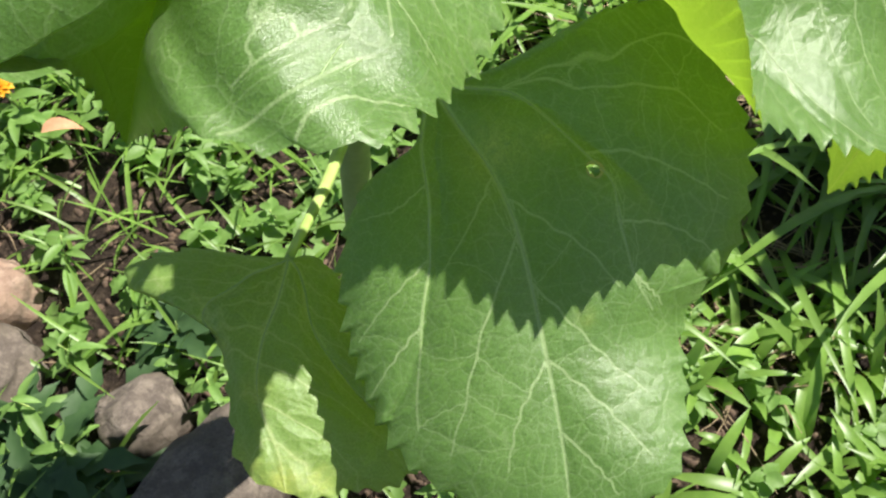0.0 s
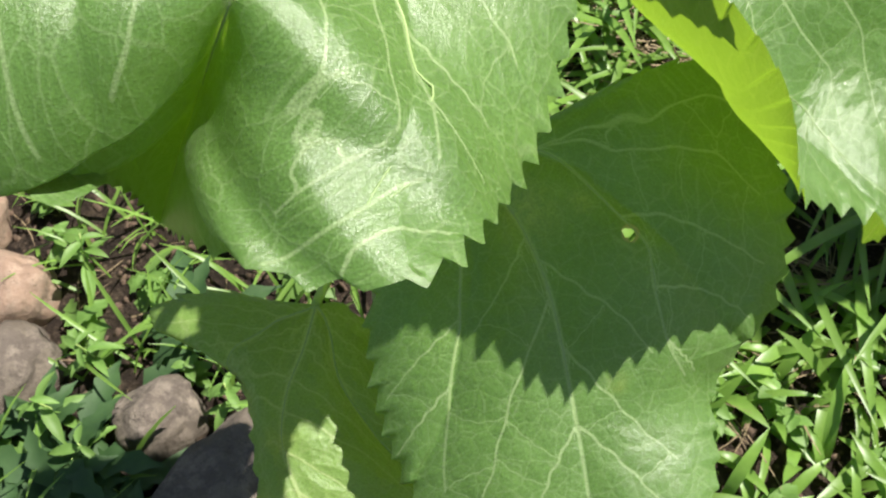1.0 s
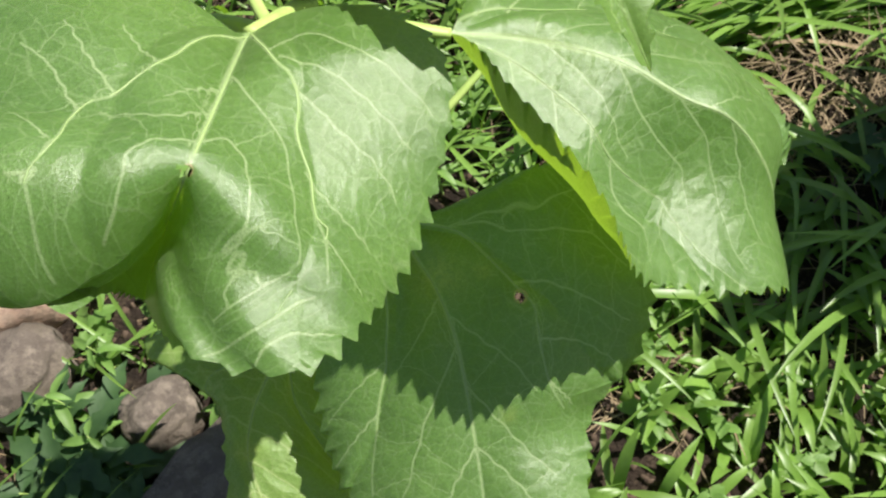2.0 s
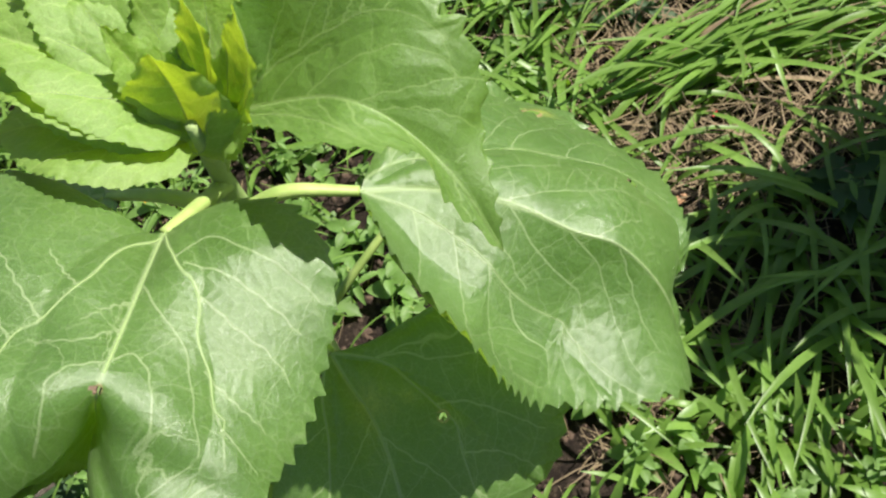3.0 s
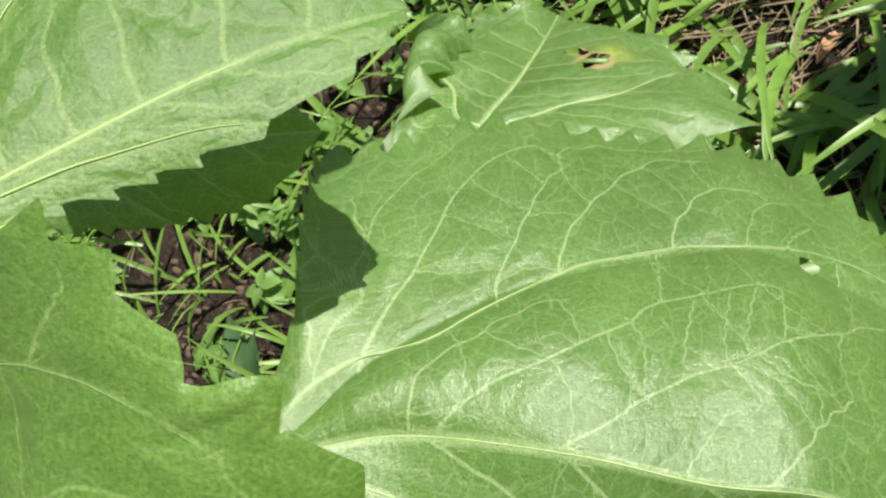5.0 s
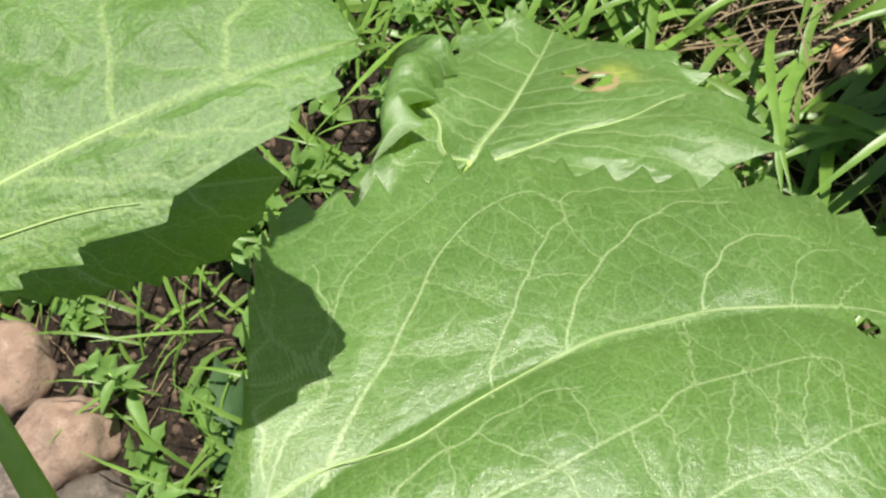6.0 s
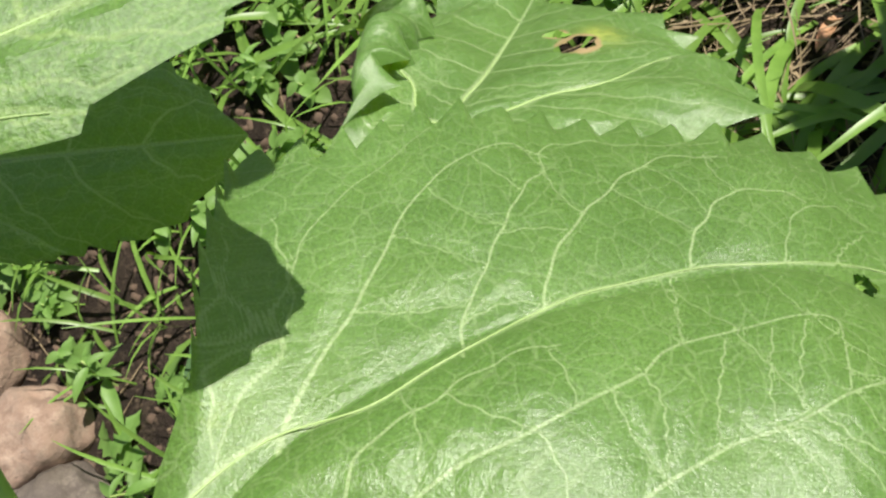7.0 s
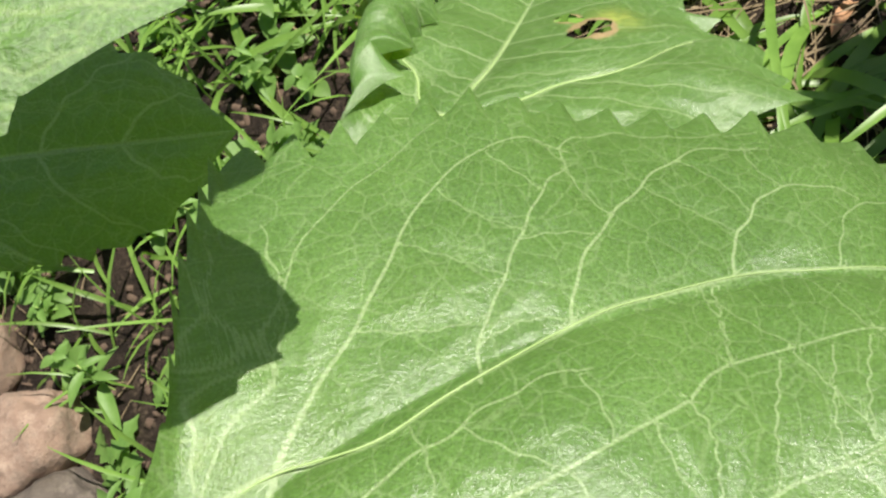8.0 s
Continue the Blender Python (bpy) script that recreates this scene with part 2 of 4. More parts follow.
def own_veins(groups, links, rnd):
    """Rows of place, strength, width and heading along each vein of the groups, and along the small ones that link neighbours of a group."""
    def row(f, strength, width, taper):
        k = np.linspace(0, 1, len(f))
        way = np.gradient(f, axis=0)
        fade = 1 - (1 - taper) * k
        return np.c_[f, strength * (0.5 + 0.5 * fade), width * fade, way / (np.linalg.norm(way, axis=1)[:, None] + 1e-9)], f

    made, small = [], []
    for strength, width, taper, joined, veins in groups:
        runs = []
        for points in veins:
            p = np.array(points, float).reshape(-1, 2) / 1000
            f = spline(np.c_[p, 0 * p[:, 0]], 110)[:, :2]
            k = np.linspace(0, 1, 110)
            f += 0.0004 * np.stack([np.sin(k * 31 + rnd.rand() * 6), np.sin(k * 27 + rnd.rand() * 6)], 1) * np.clip(k * 6, 0, 1)[:, None]
            made.append(row(f, strength, width, taper))
            runs.append(f)
        pairs = list(zip(runs[:-1], runs[1:])) if joined else []
        if joined == "inner":
            pairs.append((runs[1], made[0][1]))
        for a, b in pairs:
            n = int(links * max(1, np.linalg.norm(np.diff(a, axis=0), axis=1).sum() / 0.03))
            for c in np.linspace(0.10, 0.97, n) + rnd.uniform(-0.03, 0.03, n):
                i = int(np.clip(c, 0, 1) * 109)
                j = int(np.clip(np.argmin(((b - a[i]) ** 2).sum(1)) + rnd.uniform(-9, 14), 2, 109))
                k = np.linspace(0, 1, 40)[:, None]
                way = b[j] - a[i]
                span = np.linalg.norm(way)
                if span < 0.002 or span > 0.028:
                    continue
                turn = np.array((-way[1], way[0])) * rnd.uniform(-0.14, 0.14)
                zig = np.array((-way[1], way[0])) / span * 0.0003
                f = a[i] + way * k + turn * np.sin(k * math.pi) + zig * np.sin(k * span * 900 + rnd.rand() * 6)
                small.append(row(f, rnd.uniform(0.5, 0.7), 0.00028, 0.85))
    return made + small


def blade(mid, left, right, up, ns=200, nu=36, bulge=(0.06, 0.06), teeth=0.0125, tooth=0.0048, quilt=0.0016, power=1.25, holes=(), seed=0, ripple=0.0, curl=(), pleat=0.035, spots=(), rim=1.5, rails=(None, None), courses_of=(None, None), links=1.6):
    """The sheet of a heart-shaped leaf: ribs from the midrib to either margin, toothed, puckered between its veins.
    bulge: for either half, how far it is arched (a number, or numbers from base to tip).
    rails: for either half, a curve from base to tip that the sheet passes between midrib and margin (its side vein).
    courses_of: for either half, groups of veins of its own, in flat millimetres, the side vein first.
    Returns verts, faces, flat coordinates, vein strength and the courses of the main veins."""
    rnd = np.random.RandomState(seed)
    up = np.array(up, float) / np.linalg.norm(up)
    M = spline(mid, ns, power)
    arc = np.r_[0, np.cumsum(np.linalg.norm(np.diff(M, axis=0), axis=1))]
    T = np.gradient(M, axis=0)
    T /= np.linalg.norm(T, axis=1)[:, None] + 1e-9
    s = np.linspace(0, 1, ns)
    u = np.linspace(0, 1, nu)
    U = u[None, :]
    length = arc[-1]
    sides, flats, samples, courses = [], [], [], []
    for sign, edge, arch in ((1, left, bulge[0]), (-1, right, bulge[1])):
        E = spline(edge, ns)
        V = E - M
        w = np.linalg.norm(V, axis=1)
        arch = np.interp(s, np.linspace(0, 1, len(arch)), arch) if isinstance(arch, (tuple, list)) else np.full(ns, arch)
        # teeth: saw points that lean to the tip, uneven in size
        count = max(8, int(np.linalg.norm(np.diff(E, axis=0), axis=1).sum() / teeth))
        ph = s * count + 0.45 * np.sin(s * 11 + rnd.rand() * 6)
        saw = ph - np.floor(ph)
        size = rnd.uniform(0.45, 1.35, count + 4)[np.clip(np.floor(ph).astype(int), 0, count + 3)]
        shape = np.where(saw < 0.80, (saw / 0.80) ** 1.4, (1 - saw) / 0.20)
        tooth_out = (tooth[0 if sign > 0 else 1] if isinstance(tooth, tuple) else tooth) * size * (shape - 0.4) * np.clip((s - 0.06) / 0.08, 0, 1) * np.clip((1.0 - s) / 0.05, 0, 1)
        N = np.cross(T, V)
        N *= np.sign(N @ up)[:, None]
        N /= np.linalg.norm(N, axis=1)[:, None] + 1e-9
        for _ in range(6):
            N[1:-1] = (N[:-2] + 2 * N[1:-1] + N[2:]) / 4
        N[:6] = N[6]
        N /= np.linalg.norm(N, axis=1)[:, None] + 1e-9
        reach = U + (tooth_out / (w + 1e-4))[:, None] * U**14
        G = M[:, None] + V[:, None] * reach[..., None]
        rail = rails[0] if sign > 0 else rails[1]
        if rail is not None:
            # a parabola across, through midrib, rail and margin
            B = spline(rail, ns, power) - M
            at = np.clip((B * V).sum(1) / (w**2 + 1e-8), 0.22, 0.78)
            off = B - V * at[:, None]
            off = N * (off * N).sum(1)[:, None]
            lift = off / (at * (1 - at))[:, None] * (np.clip(s / 0.08, 0, 1) * np.clip((1 - s) / 0.12, 0, 1))[:, None]
            for _ in range(30):
                lift[1:-1] = (lift[:-2] + 2 * lift[1:-1] + lift[2:]) / 4
            G += lift[:, None] * (U * (1 - U))[..., None]
        G += N[:, None] * ((arch * w)[:, None] * 4 * U * (1 - U))[..., None]
        lat_u = np.interp(s, LATERAL[:, 0], LATERAL[:, 1], right=1.0)[:, None]
        lat_u = np.where(s[:, None] > 0.63, 1.0, np.maximum(lat_u, 0.05))
        if rail is not None:
            lat_u = at[:, None]
        puffs = pleat[0 if sign > 0 else 1] if isinstance(pleat, tuple) else (pleat, pleat)
        part = np.where(U < lat_u, U / lat_u, (U - lat_u) / np.maximum(1.001 - lat_u, 0.02))
        puffs = np.where(U < lat_u, puffs[0], puffs[1])
        G += N[:, None] * (puffs * w[:, None] * np.abs(np.sin(math.pi * np.clip(part, 0, 1))) ** 0.8 * np.clip(s / 0.15, 0, 1)[:, None] * np.clip((1 - s) / 0.2, 0, 1)[:, None])[..., None]
        ends = np.clip(s / 0.1, 0, 1) * np.clip((1 - s) / 0.1, 0, 1)
        if ripple:
            wave = ripple * (np.sin(s * 19 + sign * 1.3 + seed) + 0.5 * np.sin(s * 43 + seed)) * ends
            G += N[:, None] * (wave[:, None] * U**3)[..., None]
        for side_sign, s0, s1, at, radius in curl:
            # the margin rolls up and over
            if side_sign != sign:
                continue
            on = (np.clip((s - s0) / 0.06, 0, 1) * np.clip((s1 - s) / 0.06, 0, 1))[:, None]
            far = np.clip(U - at, 0, 1) * w[:, None] * on
            Vn = (V / (w[:, None] + 1e-9))[:, None]
            ang = far / radius
            G += Vn * (radius * np.sin(ang) - far)[..., None] + N[:, None] * (radius * (1 - np.cos(ang)))[..., None]
        dp = (V * T).sum(1)
        dq = np.sqrt(np.maximum(w**2 - dp**2, 0))
        flat = np.stack([arc[:, None] + dp[:, None] * reach, sign * dq[:, None] * reach], -1)
        # the net of veins, as courses in (s, u)
        t = np.linspace(0, 1, 100)
        ls, lu = np.interp(t, np.linspace(0, 1, len(LATERAL)), LATERAL[:, 0]), np.interp(t, np.linspace(0, 1, len(LATERAL)), LATERAL[:, 1])
        for _ in range(8):
            ls[1:-1], lu[1:-1] = (ls[:-2] + ls[1:-1] + ls[2:]) / 3, (lu[:-2] + lu[1:-1] + lu[2:]) / 3
        lines = [(ls, lu, 0.85, 0.0011, 0.45)]
        outer, inner = [], []
        own = courses_of[0] if sign > 0 else courses_of[1]
        if own is not None:
            drawn = own_veins(own, links, rnd)
            samples += [row for row, _ in drawn]
            near = lambda p: np.unravel_index(np.argmin(((flat - p) ** 2).sum(-1)), (ns, nu))
            courses.append(np.array([G[near(p)] for p in drawn[0][1][3::7]]))
            sides.append(G)
            flats.append(flat)
            continue
        for a_s, ds in BRANCHES[::2]:
            a_s += rnd.uniform(-0.008, 0.008)
            a_u = np.interp(a_s, ls, lu)
            outer.append((a_s + ds * t**0.85, a_u + (0.96 - a_u) * t**1.05, 0.72, 0.00048, 0.5))
        for k, a_s in enumerate((0.14, 0.27, 0.40, 0.54, 0.68, 0.82)):
            a_s += rnd.uniform(-0.012, 0.012)
            e_s = min(a_s + 0.20 - 0.018 * k, 0.985)
            stop = np.interp(e_s, ls, lu) * 0.90 if e_s < 0.6 else 0.95
            inner.append((a_s + (e_s - a_s) * t**1.2, stop * t**0.85, 0.75 if k > 1 else 0.62, 0.0007, 0.45))
        lines += outer + inner
        for group in (outer, inner):
            for (as_, au, *_), (bs, bu, *_) in zip(group[:-1], group[1:]):
                for c in np.sort(rnd.uniform(0.10, 0.95, 3)):
                    i, j = int(np.clip(c, 0, 1) * 99), int(np.clip(c + rnd.uniform(-0.16, 0.12), 0.02, 1) * 99)
                    k = np.linspace(0, 1, 34)
                    bow = rnd.uniform(-0.03, 0.03) * np.sin(k * math.pi) + 0.006 * np.sin(k * 14 + rnd.rand() * 6)
                    lines.append((as_[i] + (bs[j] - as_[i]) * k + bow * 0.3, au[i] + (bu[j] - au[i]) * k + bow, rnd.uniform(0.28, 0.45), 0.00030, 0.8))
        for cs, cu, strength, width, taper in lines:
            fi, fj = np.clip(cs, 0, 1) * (ns - 1), np.clip(cu, 0, 1) * (nu - 1)
            i0, j0 = np.minimum(fi.astype(int), ns - 2), np.minimum(fj.astype(int), nu - 2)
            a, b = (fi - i0)[:, None], (fj - j0)[:, None]
            f = flat[i0, j0] * (1 - a) * (1 - b) + flat[i0 + 1, j0] * a * (1 - b) + flat[i0, j0 + 1] * (1 - a) * b + flat[i0 + 1, j0 + 1] * a * b
            k = np.linspace(0, 1, len(cs))
            f = f + 0.0007 * np.stack([np.sin(k * 21 + rnd.rand() * 6), np.sin(k * 17 + rnd.rand() * 6)], 1) * np.clip(k * 6, 0, 1)[:, None]
            fade = 1 - (1 - taper) * k
            way = np.gradient(f, axis=0)
            samples.append(np.c_[f, strength * (0.5 + 0.5 * fade), width * fade, way / (np.linalg.norm(way, axis=1)[:, None] + 1e-9)])
        courses.append(G[np.round(ls * (ns - 1)).astype(int), np.round(lu * (nu - 1)).astype(int)][3::7])
        sides.append(G)
        flats.append(flat)
    k = np.linspace(0, 1, 260)
    samples.append(np.c_[k * length, 0 * k, 0.92 - 0.25 * k, 0.0017 - 0.0012 * k, 0 * k + 1, 0 * k])
    samples = np.vstack(samples)
    tree = kdtree.KDTree(len(samples))
    for i, row in enumerate(samples):
        tree.insert((row[0], row[1], 0.0), i)
    tree.balance()
    verts, vein = [], []
    for G, flat in zip(sides, flats):
        best, near = np.zeros((ns * nu, 4)), np.zeros(ns * nu)
        for i, (p, q) in enumerate(flat.reshape(-1, 2)):
            low = 9.0
            pick = 9.0
            for _, n, d in tree.find_n((p, q, 0.0), 3):
                row = samples[n]
                low = min(low, d / (row[2] + 0.35))
                if d - row[3] < pick:
                    pick = d - row[3]
                    best[i] = row[2], (row[4] * (q - row[1]) - row[5] * (p - row[0])), d, row[3]
            near[i] = low
        puff = (1 - np.exp(-((near / 0.0055) ** 2))).reshape(ns, nu)
        NN = np.cross(np.gradient(G, axis=0), np.gradient(G, axis=1))
        NN *= np.sign(NN @ up)[..., None]
        ln = np.linalg.norm(NN, axis=-1, keepdims=True)
        NN = np.where(ln > 1e-12, NN / (ln + 1e-12), up)
        G = G + NN * (quilt * (puff - 0.5) * np.clip(U * 8, 0, 1) * np.clip((1 - U) * 6 + 0.3, 0, 1) * np.clip(s / 0.05, 0, 1)[:, None])[..., None]
        verts.append(G)
        vein.append(best.reshape(ns, nu, 4))
    L, R = verts
    R[:, 0] = L[:, 0]
    allv = np.vstack([L.reshape(-1, 3), R[:, 1:].reshape(-1, 3)])
    alluv = np.vstack([flats[0].reshape(-1, 2), flats[1][:, 1:].reshape(-1, 2)])
    allvein = np.vstack([vein[0].reshape(-1, 4), vein[1][:, 1:].reshape(-1, 4)])
    li = np.arange(ns * nu).reshape(ns, nu)
    ri = np.concatenate([li[:, :1], ns * nu + np.arange(ns * (nu - 1)).reshape(ns, nu - 1)], 1)
    faces = np.concatenate([np.stack([li[:-1, :-1], li[1:, :-1], li[1:, 1:], li[:-1, 1:]], -1).reshape(-1, 4), np.stack([ri[:-1, :-1], ri[:-1, 1:], ri[1:, 1:], ri[1:, :-1]], -1).reshape(-1, 4)])
    gone = np.zeros(len(allv), bool)
    for x, y, z, ra, rb, turn in holes:
        near_i = int(np.argmin(((allv - np.array((x, y, z))) ** 2).sum(1)))
        d = alluv - alluv[near_i]
        ca, sa = math.cos(turn), math.sin(turn)
        e = np.hypot((d[:, 0] * ca + d[:, 1] * sa) / ra, (-d[:, 0] * sa + d[:, 1] * ca) / rb)
        ang = np.arctan2(d[:, 1], d[:, 0])
        gone |= (e < 1 + 0.18 * np.sin(3 * ang + 1) + 0.08 * np.sin(7 * ang)) & (np.linalg.norm(allv - allv[near_i], axis=1) < 0.03)
    faces = faces[~gone[faces].any(1)]
    dry, pale = np.zeros(len(allv)), np.zeros(len(allv))
    for x, y, z, ra, rb, turn in holes:
        d = np.linalg.norm(allv - np.array((x, y, z)), axis=1)
        dry = np.maximum(dry, np.exp(-((d / (rim * ra)) ** 4)))
    for x, y, z, r in spots:
        d = np.linalg.norm(allv - np.array((x, y, z)), axis=1)
        pale = np.maximum(pale, np.exp(-((d / r) ** 2)))
    return allv, faces, alluv, (*allvein.T, dry, pale), [M[2:-2:8], *courses]


def add_leaf(plant, mid, left, right, up, stalk, label, material=LEAF, stalk_r=(0.0055, 0.0043, 0.0030), rib=1.0, **shape):
    v, f, uv, vein, courses = blade(mid, left, right, up, **shape)
    ob = mesh_object("leaf", v, f, material, plant, True, uv, label)
    for name, values in zip(("vein", "vein_offset", "vein_distance", "vein_width", "dry", "pale"), vein):
        at = ob.data.attributes.new(name, "FLOAT", "POINT")
        at.data.foreach_set("value", np.clip(values, -1, 1).astype(np.float32))
    upv = np.array(up, float) / np.linalg.norm(up)
    names = ("midrib", "side_vein", "side_vein")
    for name, c, r in zip(names, courses, (0.00075, 0.0005, 0.0005)):
        tube(name, [p - upv * 0.0003 * rib for p in c], (r * rib, r * 0.75 * rib, r * 0.25 * rib), RIB, ob, n=60, around=8, flat=0.7)
    if stalk:
        tube("petiole", stalk, stalk_r, PETIOLE, ob, n=30, around=12, groove=0.25)
    return ob


def simple_leaf(base, tip, up, width, droop=0.0, cup=0.0, back=0.10, broad=0.36, blunt=0.0):
    """Control curves of a leaf that no other leaf hides: base, tip, facing and width."""
    b, t, n = (np.array(a, float) for a in (base, tip, up))
    along = t - b
    side = np.cross(n, along)
    side /= np.linalg.norm(side)
    n = np.cross(along, side)
    n /= np.linalg.norm(n)
    ln = np.linalg.norm(along)
    bow = lambda x: droop * ln * 4 * x * (1 - x)
    mid = [b + along * x + n * bow(x) for x in (0, 0.3, 0.65, 1)]
    out = []
    for sign in (1, -1):
        pts = [b]
        for x, w in ((-back, 0.22), (-back * 0.4, 0.62), (broad * 0.45, 0.92), (broad, 1.0), (0.62, 0.80 + 0.18 * blunt), (0.84, 0.38 + 0.40 * blunt)):
            pts.append(b + along * x + sign * side * w * width / 2 + n * (bow(max(x, 0)) + cup * w * width / 2))
        out.append(pts + [t])
    return mid, out[0], out[1]


plant = tagged(new("sunflower_plant"), "young green sunflower plant with large toothed leaves, rooted in soil", "sunflower")
STEM_AT = lambda z: (-0.098 + 0.176 * z, 0.605 - 0.225 * z, z)
tube("stem", [STEM_AT(z) for z in (-0.03, 0.15, 0.3, 0.45, 0.6, 0.7, 0.765)], (0.0125, 0.0118, 0.0112, 0.0105, 0.0095, 0.0085, 0.003), STEM, plant, "thick hairy pale green stem", around=20, n=80)

DRAPED_FAR = [
    (0.85, 0.00115, 0.5, "", [(0, 0, 7, 0, 24, 12, 55, 22, 71, 33, 82, 43, 110, 41, 123, 40, 129, 35, 133, 33)]),
    (0.88, 0.00066, 0.65, "outer", [(55, 22, 35, 40), (71, 33, 54, 48, 40, 59), (82, 43, 62, 57, 52, 70), (110, 41, 91, 63), (123, 40, 126, 47)]),
    (0.85, 0.00066, 0.65, "inner", [(54, 0, 73, 14), (72, 0, 85, 13, 82, 35), (94, 1, 100, 12, 106, 16, 112, 15, 116, 14, 123, 17)]),
]
DRAPED_NEAR = [
    (0.85, 0.00115, 0.5, "", [(0, 0, 23, -10, 37, -18, 42, -23, 55, -28, 70, -31, 86, -42, 106, -52, 122, -56)]),
    (0.88, 0.00066, 0.65, "outer", [(27, -14, 16, -26, 26, -44, 33, -62, 38, -77), (33, -19, 38, -36, 45, -52, 52, -71), (48, -26, 59, -44, 64, -60, 69, -72), (81, -38, 88, -54, 92, -69), (103, -52, 111, -62, 118, -71)]),
    (0.85, 0.00066, 0.65, "inner", [(41, 0, 62, -13, 68, -20, 74, -25, 89, -33, 119, -44), (92, -1, 86, -7, 91, -14, 102, -19, 114, -24, 115, -29)]),
]
# leaf that hangs over the others on the camera's side, its tip broken and hanging
add_leaf(plant,
    [(0.013, 0.393, 0.741), (0.011, 0.332, 0.767), (0.008, 0.296, 0.779), (-0.018, 0.304, 0.735), (-0.05, 0.311, 0.68)],
    [(0.013, 0.393, 0.741), (-0.008, 0.398, 0.742), (-0.028, 0.42, 0.75), (-0.06, 0.437, 0.76), (-0.101, 0.431, 0.765), (-0.131, 0.383, 0.780), (-0.116, 0.326, 0.780), (-0.074, 0.283, 0.770), (-0.041, 0.261, 0.760), (-0.033, 0.275, 0.745), (-0.05, 0.311, 0.68)],
    [(0.013, 0.393, 0.741), (0.021, 0.399, 0.737), (0.044, 0.407, 0.735), (0.073, 0.397, 0.735), (0.091, 0.367, 0.735), (0.09, 0.344, 0.725), (0.077, 0.308, 0.714), (0.064, 0.28, 0.715), (0.043, 0.237, 0.744), (0.017, 0.238, 0.745), (-0.008, 0.253, 0.742), (-0.05, 0.311, 0.68)],
    (0, -0.2, 1), [STEM_AT(0.70), (0.022, 0.42, 0.722), (0.013, 0.393, 0.741)],
    "large glossy green sunflower leaf with a small hole at its broken midrib", ns=380, nu=96, holes=[(0.008, 0.296, 0.779, 0.0016, 0.0012, 0)], rails=([(0.013, 0.393, 0.741), (-0.006, 0.37, 0.76), (-0.02, 0.325, 0.780), (-0.022, 0.285, 0.783), (-0.027, 0.272, 0.776), (-0.034, 0.263, 0.766), (-0.04, 0.272, 0.745), (-0.045, 0.29, 0.71), (-0.05, 0.311, 0.68)], None), quilt=0.0004, pleat=0.025, courses_of=(DRAPED_FAR, DRAPED_NEAR), seed=1)
SHADED_FAR = [
    (0.85, 0.00115, 0.5, "", [(0, 0, 10, 13, 19, 23, 36, 30, 55, 37, 64, 42, 80, 40, 98, 41, 113, 47)]),
    (0.88, 0.00066, 0.65, "outer", [(19, 23, 29, 52, 28, 84, 34, 103), (20, 24, 36, 53, 44, 82, 55, 93), (54, 38, 56, 51, 65, 70, 77, 88), (78, 40, 83, 61, 96, 79), (98, 41, 112, 52)]),
    (0.85, 0.00066, 0.65, "inner", [(57, 0, 71, 10, 86, 24, 101, 33), (94, 0, 110, 10, 132, 25, 145, 37), (127, 1, 144, 15, 169, 34), (157, 1, 172, 13, 181, 19)]),
]
SHADED_NEAR = [
    (0.85, 0.00115, 0.5, "", [(0, 0, 2, -5, 27, -22, 76, -40, 116, -52, 144, -58)]),
    (0.88, 0.00066, 0.65, "outer", [(35, -27, 39, -42, 34, -58), (70, -38, 84, -59, 99, -76), (100, -47, 116, -65, 127, -76)]),
    (0.85, 0.00066, 0.65, "inner", [(46, 0, 63, -17, 77, -32), (74, -1, 95, -14, 112, -24, 140, -37, 156, -46), (127, -1, 147, -15, 167, -23)]),
]
# leaf half in shade below it
add_leaf(plant,
    [(0.044, 0.3925, 0.593), (0.052, 0.374, 0.585), (0.061, 0.356, 0.577), (0.068, 0.329, 0.565), (0.07, 0.288, 0.539), (0.07, 0.252, 0.517), (0.067, 0.222, 0.498)],
    [(0.044, 0.3925, 0.593), (0.060, 0.391, 0.597), (0.077, 0.392, 0.601), (0.122, 0.402, 0.610), (0.151, 0.403, 0.603), (0.163, 0.393, 0.585), (0.173, 0.362, 0.557), (0.160, 0.328, 0.532), (0.131, 0.302, 0.520), (0.124, 0.268, 0.511), (0.111, 0.238, 0.504), (0.067, 0.222, 0.498)],
    [(0.044, 0.3925, 0.593), (0.038, 0.386, 0.590), (0.03, 0.372, 0.581), (0.006, 0.364, 0.571), (-0.01, 0.339, 0.553), (-0.011, 0.305, 0.533), (-0.001, 0.271, 0.515), (0.015, 0.252, 0.506), (0.038, 0.236, 0.502), (0.067, 0.222, 0.498)],
    (-0.1, -0.45, 0.9), [STEM_AT(0.57), (0.022, 0.43, 0.597), (0.044, 0.3925, 0.593)],
    "broad sunflower leaf hanging low, half shaded by other leaves, with a brown-edged hole", ns=380, nu=96, holes=[(0.103, 0.347, 0.575, 0.0019, 0.0013, 0.5)], rim=2.4, spots=[(0.089, 0.295, 0.547, 0.004), (0.066, 0.362, 0.582, 0.012), (0.085, 0.36, 0.585, 0.005)], quilt=0.0003, courses_of=(SHADED_FAR, SHADED_NEAR), seed=2)
